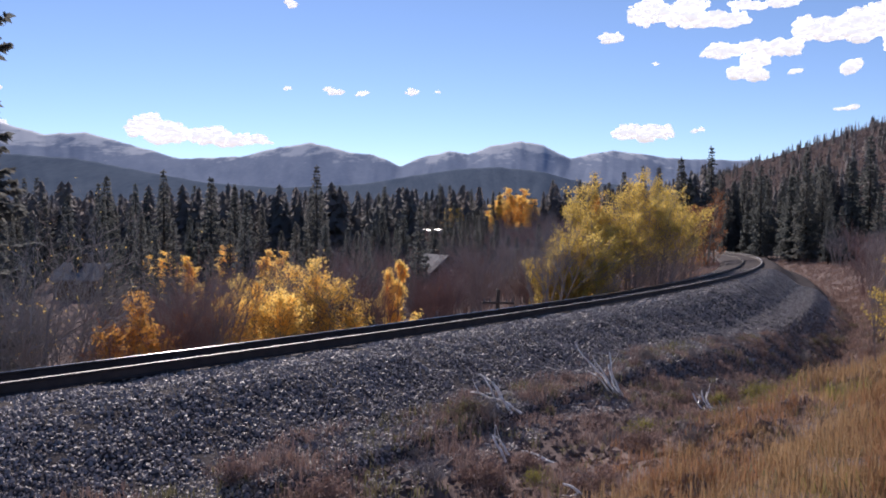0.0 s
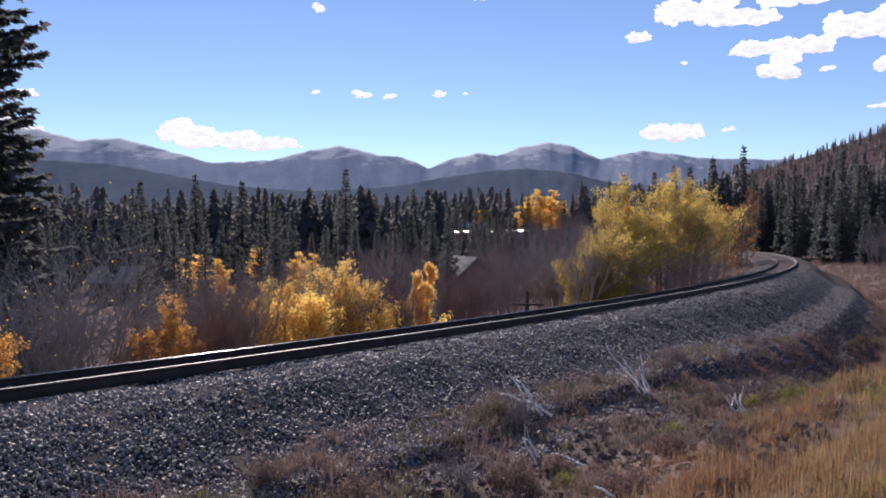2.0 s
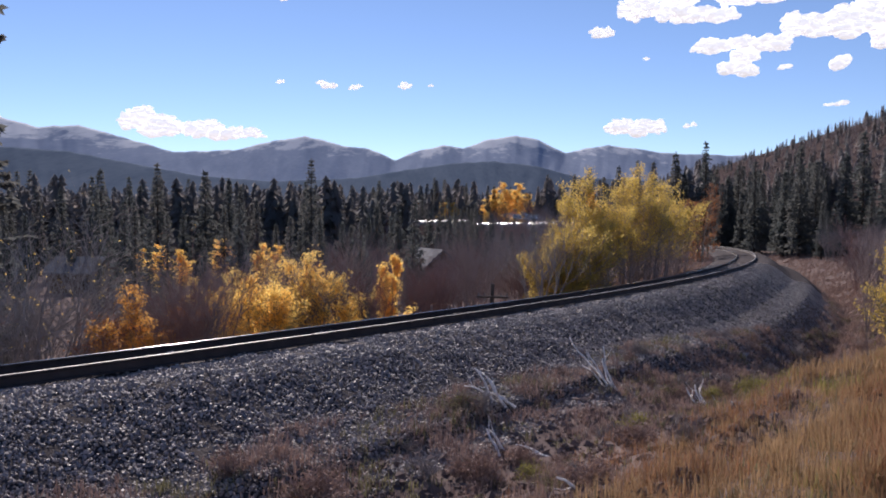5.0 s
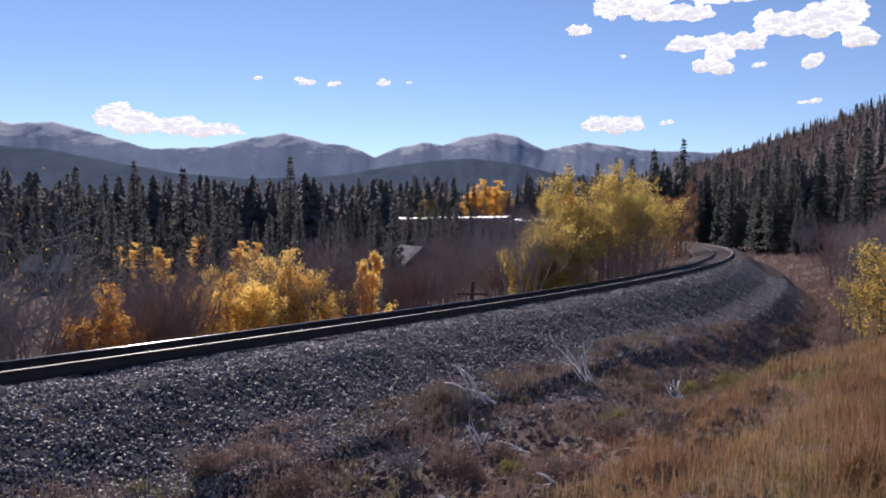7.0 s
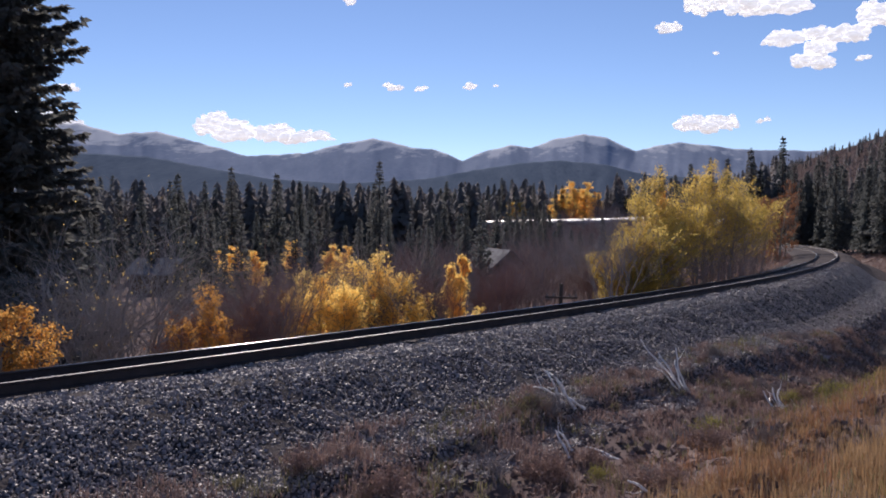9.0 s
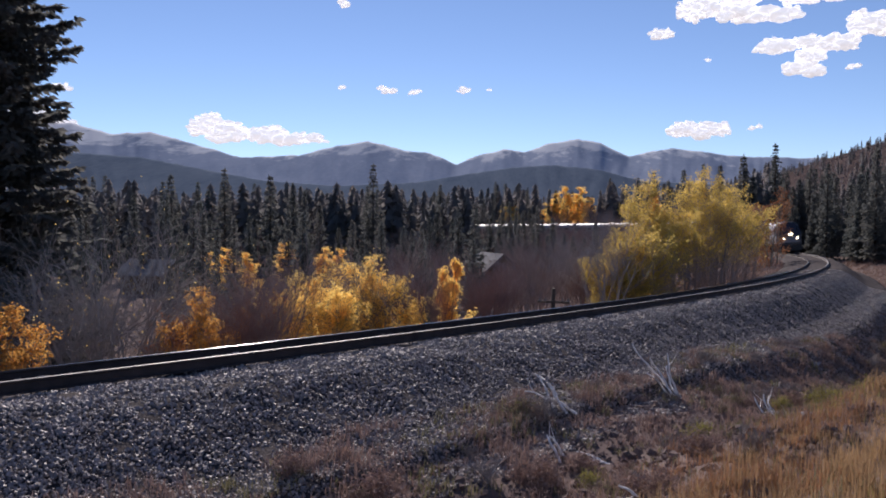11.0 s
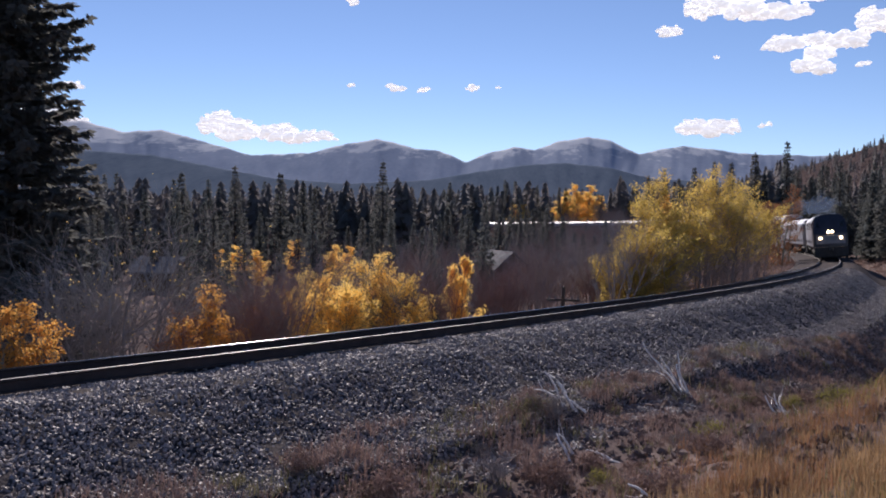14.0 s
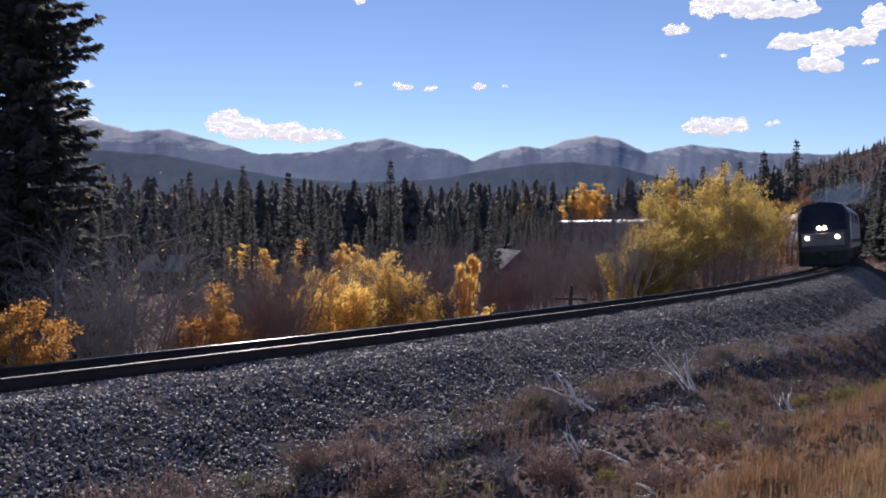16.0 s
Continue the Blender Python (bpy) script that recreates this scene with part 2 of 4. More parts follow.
def near_track(x, y):
    """For arrays of places: arc length and signed distance from the line (outer side positive)."""
    shape = np.shape(x)
    x, y = np.ravel(x), np.ravel(y)
    s, u = np.empty(len(x)), np.empty(len(x))
    cx, cy, ct, cs = TX[::4], TY[::4], TH[::4], SS[::4]
    for i in range(0, len(x), 20000):
        dx, dy = x[i:i + 20000, None] - cx, y[i:i + 20000, None] - cy
        j = np.argmin(dx * dx + dy * dy, axis=1)
        k = np.arange(len(j))
        u[i:i + 20000] = dx[k, j] * np.cos(ct[j]) - dy[k, j] * np.sin(ct[j])
        far = np.hypot(dx[k, j], dy[k, j])
        end = (j == 0) | (j == len(cs) - 1)
        u[i:i + 20000] = np.where(end, np.sign(u[i:i + 20000]) * far, u[i:i + 20000])
        s[i:i + 20000] = cs[j] + dx[k, j] * np.sin(ct[j]) + dy[k, j] * np.cos(ct[j])
    return s.reshape(shape), u.reshape(shape)


PROFILE_U = (-60, -30, -14, -7, -4.2, -2.6, -1.5, 1.5, 2.4, 4.2, 5.4, 6.4, 7.6, 9.0, 10.5, 12.2, 60)
PROFILE_NEAR = (-7.0, -6.2, -4.2, -2.2, -1.3, -0.7, -0.6, -0.6, -0.62, -1.08, -1.12, -1.25, -0.95, -0.4, 0.15, 0.55, 1.5)
PROFILE_FAR = (-5.0, -4.5, -3.4, -2.0, -1.2, -0.7, -0.6, -0.6, -0.95, -1.8, -2.65, -3.25, -2.75, -2.05, -1.6, -1.3, 3.0)


def smooth(v, a, b):
    q = np.clip((v - a) / (b - a), 0, 1)
    return q * q * (3 - 2 * q)


def ground_at(x, y):
    x, y = np.asarray(x, float), np.asarray(y, float)
    s, u = near_track(x, y)
    w = smooth(s, -4, 18)
    r = np.interp(u, PROFILE_U, PROFILE_NEAR) * (1 - w) + np.interp(u, PROFILE_U, PROFILE_FAR) * w
    band = np.interp(s, SS, TZ) + r
    rough = smooth(np.abs(u), 3.5, 9)
    band = band + rough * (0.18 * fbm(x, y, 5.0, 3, 3) + 0.12 * fbm(x, y, 1.3, 4, 3))
    d = np.hypot(x, y)
    hill = 0.69 * np.maximum(0, x - 64 - 0.16 * (y - 100)) * smooth(y, 20, 110)
    hill = 102 * (1 - np.exp(-hill / 102))
    valley = EYE - 9.5 + 0.8 * fbm(x, y, 60, 5) + 0.03 * np.clip(y - 260, 0, 900)
    other = np.where(u < 0, valley, EYE - 4.0 + 1.2 * smooth(-y, -30, 10) + hill + 0.6 * fbm(x, y, 40, 6))
    near = 1 - smooth(np.abs(u), 12, 42)
    return band * near + other * (1 - near)


def zg(x, y):
    return float(ground_at(np.array([x]), np.array([y]))[0])


BED_U = (-3.9, -2.35, -1.3, 1.3, 1.75, 2.2, 3.3, 3.7, 4.5, 6.6)
BED_R = (-1.35, -0.5, -0.33, -0.19, -0.19, -0.28, -0.74, -0.86, -0.93, -2.9)
BED_FAR_R = (-1.35, -0.5, -0.33, -0.19, -0.2, -0.4, -1.22, -1.36, -1.55, -3.4)     # a steeper shoulder along the high embankment


def bed_at(s, u):
    w = smooth(s, 0, 16)
    return np.interp(u, BED_U, BED_R) * (1 - w) + np.interp(u, BED_U, BED_FAR_R) * w


def surface_at(x, y):
    """The top of ground and ballast together."""
    x, y = np.asarray(x, float), np.asarray(y, float)
    s, u = near_track(x, y)
    bed = np.interp(s, SS, TZ) + bed_at(s, u) + 0.035 * fbm(x, y, 1.7, 11, 3)
    g = ground_at(x, y)
    return np.where((u > -3.8) & (u < 6.5), np.maximum(g, bed), g)


def zs(x, y):
    return float(surface_at(np.array([x]), np.array([y]))[0])


# ---- ground ----
def build_ground():
    def axis(lo, hi, fine_lo, fine_hi, step, grow):
        a = list(np.arange(fine_lo, fine_hi, step))
        q, v = step, fine_hi
        while v < hi:
            a.append(v)
            q *= grow
            v += q
        a.append(hi)
        q, v = step, fine_lo
        while v > lo:
            q *= grow
            v -= q
            a.insert(0, max(v, lo))
        return np.array(a)
    xs, ys = axis(-5200, 5200, -14, 30, 0.36, 1.06), axis(-900, 5200, -2, 52, 0.42, 1.06)
    X, Y = np.meshgrid(xs, ys)
    Z = ground_at(X, Y)
    nx = len(xs)
    i, j = np.meshgrid(np.arange(nx - 1), np.arange(len(ys) - 1))
    a = (j * nx + i).ravel()
    F = np.stack([a, a + 1, a + nx + 1, a + nx], 1)
    V = np.stack([X.ravel(), Y.ravel(), Z.ravel()], 1)
    mid = V[F].mean(axis=1)
    ob = raw("ground", V.tolist(), F, None, smooth=True, mats=[M_SOIL, M_BURNT], index=(mid[:, 0] > 60) & (mid[:, 1] > 60) & (mid[:, 2] > -2))
    tagged(ob, "brown earth bank and valley floor with dead grass", "ground", kind="structure")


def sweep(profile, s0, s1, step, closed=True):
    """A profile of (u, r) carried along the line."""
    ss = np.arange(s0, s1 + 0.01, step)
    V, F, n = [], [], len(profile)
    for s in ss:
        for u, r in profile:
            V.append(tuple(on_track(s, u, r)[0]))
    m = n if closed else n - 1
    for i in range(len(ss) - 1):
        for k in range(m):
            a, b = i * n + k, i * n + (k + 1) % n
            F.append((a, b, b + n, a + n))
    return V, F


def build_track():
    us = np.arange(-3.9, 6.61, 0.2)
    V, F = sweep([(u, 0.0) for u in us], -58, 300, 0.5, closed=False)
    V = np.array(V)
    V[:, 2] += bed_at(np.repeat(np.arange(-58, 300.01, 0.5), len(us)), np.tile(us, len(V) // len(us)))
    V[:, 2] += 0.035 * fbm(V[:, 0], V[:, 1], 1.7, 11, 3)
    ob = raw("ballast", V.tolist(), F, M_BALLAST, smooth=True)
    tagged(ob, "dark grey crushed stone bed of the railway", "ballast", kind="structure")
    track = tagged(new("railway_track"), "single track of shiny rusty rails on dark ties", "railway track")
    head = [(-0.036, -0.012), (-0.028, -0.0045), (-0.015, -0.001), (0.0, 0.0), (0.015, -0.001), (0.028, -0.0045), (0.036, -0.012), (0.036, -0.036), (0.010, -0.05), (0.010, -0.15),
            (0.07, -0.172), (0.07, -0.186), (-0.07, -0.186), (-0.07, -0.172), (-0.010, -0.15), (-0.010, -0.05), (-0.036, -0.036)]
    lean = CANT / 1.51
    for name, u0, drop in (("outer_rail", 0.755, 0.0), ("inner_rail", -0.755, -CANT)):
        V, F = sweep([(u0 + u - r * lean, r + u * lean + drop) for u, r in head], -58, 330, 1.0)
        idx = [0 if k % 17 in (1, 2, 3, 4) else 1 for k in range(len(F))]
        raw(name, V, F, None, track, "rail with a bright worn top", mats=[M_RAILDULL if u0 > 0 else M_RAILTOP, M_RAILSIDE], index=idx)
    tie = None
    for i in range(290):
        s = -24 + i * 0.52
        p, t = on_track(s, 0, -0.195 - CANT / 2)
        m = Matrix.Translation(p) @ pose(0, 0, -0.25, 0, -math.degrees(math.atan(CANT / 1.51)), -math.degrees(t))
        if tie is None:
            tie = part("tie", box(2.6, 0.22, 0.18, bevel=0.01), M_TIE, track)
            tie.matrix_basis = m
        else:
            o = new("tie", tie.data)
            o.parent, o.matrix_basis = track, m


def lumps(name, label, category, s, u, size, material, rng, sunk):
    """Rough eight-faced lumps strewn on ground and ballast."""
    n = len(s)
    x, y, t = (np.interp(s, SS, q) for q in (TX, TY, TH))
    X, Y = x + u * np.cos(t), y - u * np.sin(t)
    Z = surface_at(X, Y)
    base = np.array([(1, 0, 0), (0, 1, 0), (-1, 0, 0), (0, -1, 0), (0, 0, 0.8), (0, 0, -0.8)], float)
    tri = np.array([(0, 1, 4), (1, 2, 4), (2, 3, 4), (3, 0, 4), (1, 0, 5), (2, 1, 5), (3, 2, 5), (0, 3, 5)])
    V = base[None] * (0.6 + 0.8 * rng.rand(n, 6, 1)) * size[:, None, None] * 1.35
    q = rng.normal(size=(n, 4))
    q /= np.linalg.norm(q, axis=1)[:, None]
    w, a, b, c = q.T
    R = np.stack([1 - 2 * (b * b + c * c), 2 * (a * b - c * w), 2 * (a * c + b * w), 2 * (a * b + c * w), 1 - 2 * (a * a + c * c), 2 * (b * c - a * w),
                  2 * (a * c - b * w), 2 * (b * c + a * w), 1 - 2 * (a * a + b * b)], 1).reshape(n, 3, 3)
    V = np.einsum("nij,nkj->nki", R, V) + np.stack([X, Y, Z + size * sunk], 1)[:, None]
    F = (tri[None] + 6 * np.arange(n)[:, None, None]).reshape(-1, 3)
    ob = raw(name, V.reshape(-1, 3).tolist(), F, material)
    tagged(ob, label, category, kind="stuff")


def build_stones():
    rng = np.random.RandomState(5)
    n = 190000
    s = -15 + 58 * rng.rand(n) ** 1.5
    u = np.where(rng.rand(n) < 0.12, rng.uniform(-2.3, 1.2, n), 0.9 + 4.6 * rng.rand(n) + 1.2 * rng.rand(n) * smooth(s, 5, 22))
    s[:16000] = rng.uniform(-34, -15, 16000)
    lumps("ballast_stones", "loose grey crushed stones with glinting faces", "gravel", s, u, 0.010 + 0.017 * rng.rand(n) ** 2, M_STONE, rng, 0.35)
    n = 16000
    s = -14 + 44 * rng.rand(n) ** 1.3
    u = 4.6 + 4.6 * rng.rand(n) ** 0.9
    lumps("soil_clods", "crumbled brown clods of earth on the bank", "clods", s, u, 0.016 + 0.06 * rng.rand(n) ** 3, M_SOIL, rng, 0.1)
    n = 26
    s, u = -10 + 26 * rng.rand(n), 5.0 + 4.5 * rng.rand(n)
    lumps("bank_rocks", "grey fist-sized rocks lying in the brush", "rocks", s, u, 0.06 + 0.08 * rng.rand(n), M_STONE, rng, 0.1)


# ---- mountains, built as relief ----
def build_range(name, label, points, dist, depth, foot, mats, seed, rough, jag):
    """A ridge whose crest rises to (azimuth, elevation) degrees as seen from the place, with spurs and gullies down its face."""
    az = np.linspace(points[0][0], points[-1][0], 620)
    el = np.interp(az, [p[0] for p in points], [p[1] for p in points])
    el = el + jag * fbm(az, 0 * az, 1.3, seed + 7, 5)
    rows = 34
    V, F = [], []
    for j in range(rows + 8):
        q = min(j / rows, 1.0)
        back = max(0, j - rows) / 8
        d = dist - depth * (1 - q) + 500 * back
        x, y = d * np.sin(np.radians(az)), d * np.cos(np.radians(az))
        top = dist * np.tan(np.radians(el))
        a = az + 1.1 * np.sin(az * 0.6 + seed) * (1 - q)
        spur = 0.55 - np.abs(fbm(a, 2.2 * (1 - q) + 0 * az, 5.0, seed, 4)) + 0.3 * fbm(a, 1.6 * q + 0 * az, 1.5, seed + 2, 3)
        z = foot + (top - foot) * (q ** 1.1) + rough * spur * q * (1 - q) * 3.6 - back * 250
        V += list(zip(x.tolist(), y.tolist(), (z + EYE).tolist()))
    n = len(az)
    for j in range(rows + 7):
        for i in range(n - 1):
            a = j * n + i
            F.append((a, a + 1, a + n + 1, a + n))
    tagged(raw(name, V, F, mats[0], smooth=True), label, "mountain", kind="structure")


def build_mountains():
    crest = [(-50, 4.6), (-36, 5.4), (-32, 5.95), (-29.5, 6.1), (-27, 5.5), (-24.5, 5.75), (-21.5, 5.0), (-18.5, 4.2), (-14.5, 4.45), (-12.2, 5.1), (-9.6, 5.55),
             (-8.3, 5.3), (-6.9, 4.9), (-5, 4.75), (-3.1, 3.95), (-1.6, 4.6), (0.4, 5.05), (1.9, 4.85), (3.6, 5.45), (5.6, 5.75), (7.2, 5.5),
             (9.2, 4.5), (10.6, 4.8), (12.2, 5.0), (14.2, 4.75), (16.5, 4.4), (20, 4.2), (30, 4.0), (45, 3)]
    build_range("mountain_range", "bare alpine ridge tinted haze-blue and dusted with snow", crest, 2600, 900, -38, [M_ROCK_HAZED], 21, 9, 0.045)
    build_range("wooded_foothill", "wooded foothill tinted haze-blue below the alpine ridge",
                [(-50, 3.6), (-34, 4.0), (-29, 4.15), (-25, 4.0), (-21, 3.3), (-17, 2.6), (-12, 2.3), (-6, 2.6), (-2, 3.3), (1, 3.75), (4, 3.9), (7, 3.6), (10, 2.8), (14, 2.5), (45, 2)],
                1800, 660, -22, [M_FORESTHILL_HAZED], 22, 4, 0.03)


# ---- clouds ----
DRIFTERS = []


def build_cloud(az, el, w, h, seed, tail=0.0):
    """A cumulus of many small puffs, w by h degrees across."""
    rng = np.random.RandomState(seed)
    d = 4850.0
    k = d * math.pi / 180
    ico = bmesh.new()
    bmesh.ops.create_icosphere(ico, subdivisions=2, radius=1)
    bv = np.array([v.co[:] for v in ico.verts])
    bf = np.array([[v.index for v in f.verts] for f in ico.faces])
    ico.free()
    n = int(70 + 75 * w * max(h, 0.7))
    V, C, made, tries = [], [], 0, 0
    lobes = [(rng.uniform(-0.62, 0.62), rng.uniform(-0.35, 0.35), rng.uniform(0.28, 0.5)) for _ in range(3 + int(w * 0.7))]
    while made < n and tries < 40 * n:
        tries += 1
        a, b = rng.uniform(-1, 1), rng.uniform(-1, 1)
        edge = min(math.hypot(a - p, (b - q) * 0.8) / r for p, q, r in lobes)
        edge += 0.55 * float(fbm(np.array(a * w), np.array(b * h), 0.9, seed + 3, 4))
        if edge > 1.0 or b < -0.55 + 0.15 * math.sin(a * 9 + seed):
            continue
        r = (0.046 + 0.18 * rng.rand() * max(0.0, 1 - edge)) * min(h, 1.5) * k
        c = np.array([a * w / 2 * k, rng.uniform(-0.3, 0.3) * h * k, b * h / 2 * k])
        V.append(bv * (r * (1 + 0.25 * np.sin(bv @ rng.normal(size=3) * 4)))[:, None] * np.array([1.5, 1, 0.8]) + c)
        C.append([*c, r])
        made += 1
    # keep the one body of puffs that hang together
    C = np.array(C)
    near = np.linalg.norm(C[:, None, [0, 2]] - C[None, :, [0, 2]], axis=2) < 0.75 * (C[:, None, 3] + C[None, :, 3])
    near &= abs(C[:, None, 1] - C[None, :, 1]) < 0.9 * h * k
    free, best = set(range(made)), []
    while free:
        body = np.zeros(made, bool)
        body[min(free)] = True
        while True:
            grown = near[body].any(axis=0) | body
            if grown.sum() == body.sum():
                break
            body = grown
        ids = np.nonzero(body)[0].tolist()
        free -= set(ids)
        best = ids if len(ids) > len(best) else best
    squeeze = C[best, 1].mean()
    V = [V[i] - np.array([0, 0.6 * (C[i, 1] - squeeze), 0]) for i in best]
    F = [bf + i * len(bv) for i in range(len(best))]
    ob = raw("cloud", np.concatenate(V).tolist(), np.concatenate(F), M_CLOUD, smooth=True)
    t = radians(az)
    ob.matrix_basis = pose(d * math.sin(t) * math.cos(radians(el)), d * math.cos(t) * math.cos(radians(el)), EYE + d * math.sin(radians(el)), 0, 0, -az)
    tagged(ob, "small white cumulus cloud in the clear sky", "cloud", group="clouds in the sky")
    drift = -0.055 * el * (1 + az / 30)      # degrees in 16 s
    rows = []
    for f in (0.0, 0.5, 1.0):
        t = radians(az + drift * f)
        rows.append((16 * f, pose(d * math.sin(t) * math.cos(radians(el)), d * math.cos(t) * math.cos(radians(el)), EYE + d * math.sin(radians(el)), 0, 0, -az)))
    DRIFTERS.append((ob, rows))


def build_clouds():
    for i, c in enumerate(CLOUDS):
        build_cloud(*c, 40 + i)


M_CLOUD = mat("glowing_cloud_white", (0.80, 0.82, 0.86), (0.95, 0.95, 0.95), 0.004, 1.0, bump=0, spec=0)
# emission stands in for sunlight scattered through the clouds
_b = M_CLOUD.node_tree.nodes["Principled BSDF"]
_b.inputs["Emission Color"].default_value = (1.0, 1.0, 1.0, 1)
_b.inputs["Emission Strength"].default_value = 0.5
# azimuth, elevation, width, height in degrees
CLOUDS = [(-20.9, 6.3, 3.4, 2.0), (-18.6, 5.9, 4.6, 2.0), (-15.9, 5.7, 4.6, 1.5), (-13.8, 5.75, 3.0, 1.2), (-30.2, 8.4, 2.7, 0.6), (-32.0, 6.5, 2.6, 1.2), (-29.6, 6.1, 1.4, 0.8), (-10.9, 15.0, 0.8, 0.9),
          (-7.9, 9.2, 1.5, 0.8), (-5.9, 9.1, 1.1, 0.6), (-2.2, 9.25, 1.5, 0.7), (-0.4, 9.3, 0.5, 0.3), (0.6, 15.9, 2.0, 0.6), (11.9, 12.8, 2.1, 1.0), (14.3, 6.25, 4.4, 1.5), (16.0, 14.2, 5.2, 2.6),
          (18.7, 13.6, 4.6, 1.5), (18.0, 6.3, 1.2, 0.5), (20.2, 11.5, 4.2, 1.5), (21.0, 10.0, 2.6, 1.5), (21.8, 10.7, 2.2, 1.4), (23.0, 11.5, 3.2, 1.5), (26.2, 12.5, 4.4, 2.4), (28.4, 12.5, 5.0, 3.4), (30.4, 11.2, 3.4, 1.8),
          (27.4, 9.9, 1.5, 1.3), (27.3, 7.4, 2.2, 0.5), (15.1, 10.9, 0.8, 0.3), (22.0, 14.4, 5.0, 1.1), (24.2, 9.9, 2.2, 0.5), (33.5, 12.9, 6.0, 2.6), (-11.2, 9.3, 0.6, 0.4), (-12.4, 5.5, 0.8, 0.4), (-33.5, 9.3, 0.6, 0.2), (25.0, 12.0, 0.6, 0.3)]


# ---- trees ----
def make_spruce(height, radius, seed, tiers, sprays, bare=0.06, material=None, spray=0.34, shape=0.72):
    """A conifer at the origin: trunk, and a crown of drooping boughs with needle sprays."""
    rng = random.Random(seed)
    tree = new("spruce_tree")
    t = Soup()
    t.tube([Vector((0.04 * math.sin(i * 1.7), 0.04 * math.cos(i * 2.3), -0.4 + (height + 0.3) * i / 6)) for i in range(7)], height * 0.014 + 0.05, 0.015, 7)
    t.make("trunk", M_BARK, tree)
    c = Soup()
    for i in range(tiers):
        q = bare + (1 - bare) * (i + rng.random() * 0.8) / tiers
        z = height * q
        reach = radius * (1 - q) ** shape * rng.uniform(0.5, 1.15) + 0.16
        n = max(4, int(3 + 4.5 * (1 - q) + rng.random() * 2))
        a0 = rng.uniform(0, 6.28)
        for k in range(n):
            ang = a0 + 2 * math.pi * k / n + rng.uniform(-0.35, 0.35)
            ln = reach * rng.uniform(0.65, 1.1)
            out = Vector((math.cos(ang), math.sin(ang), 0))
            droop = rng.uniform(0.1, 0.42) * (1.1 - q)
            pts = [Vector((0, 0, z)) + out * (ln * j / 3) + Vector((0, 0, ln * (0.12 * j / 3 - droop * (j / 3) ** 1.3 + 0.13 * (j / 3) ** 3))) for j in range(4)]
            c.tube(pts, 0.012 + 0.008 * ln, 0.004, 3)
            m = max(5, int(sprays * ln / radius))
            for _ in range(m):
                f = rng.random() ** 0.7
                j = min(int(f * 3), 2)
                p = pts[j].lerp(pts[j + 1], f * 3 - j)
                side = out.cross(Vector((0, 0, 1)))
                d = (out * rng.uniform(0.3, 1) + side * rng.uniform(-1.1, 1.1) + Vector((0, 0, rng.uniform(-0.75, 0.12)))).normalized()
                s = d.cross(rnd_dir(rng)).normalized()
                c.leaf(p, d, s, spray * rng.uniform(0.6, 1.4) * (0.6 + 0.4 * (1 - q)), spray * 0.42)
    for _ in range(8):
        d = Vector((rng.uniform(-0.4, 0.4), rng.uniform(-0.4, 0.4), 1)).normalized()
        c.leaf(Vector((0, 0, height * rng.uniform(0.95, 0.99))), d, d.orthogonal().normalized(), spray * 1.2, spray * 0.3)
    c.make("crown", material or M_NEEDLE, tree)
    return tree


def grow(s, rng, p, d, length, r, level, tips, spread=0.6, split=3, lift=0.15):
    n = (2, 3, 4, 4)[min(level, 3)]
    pts, q = [p.copy()], d.copy()
    for _ in range(n):
        q = (q + rnd_dir(rng) * 0.16 + Vector((0, 0, lift * 0.3))).normalized()
        pts.append(pts[-1] + q * (length / n))
    s.tube(pts, r, r * 0.5, 5 if level > 2 else 3)
    if level == 0:
        tips.append((pts[-1], q))
        tips.append((pts[1], q))
        return
    for _ in range(split + (1 if rng.random() < 0.4 else 0)):
        f = rng.uniform(0.3, 1.0) * n
        j = min(int(f), n - 1)
        e = (q + rnd_dir(rng) * spread + Vector((0, 0, lift))).normalized()
        grow(s, rng, pts[j].lerp(pts[j + 1], f - j), e, length * rng.uniform(0.5, 0.75), r * 0.5, level - 1, tips, spread, split, lift)


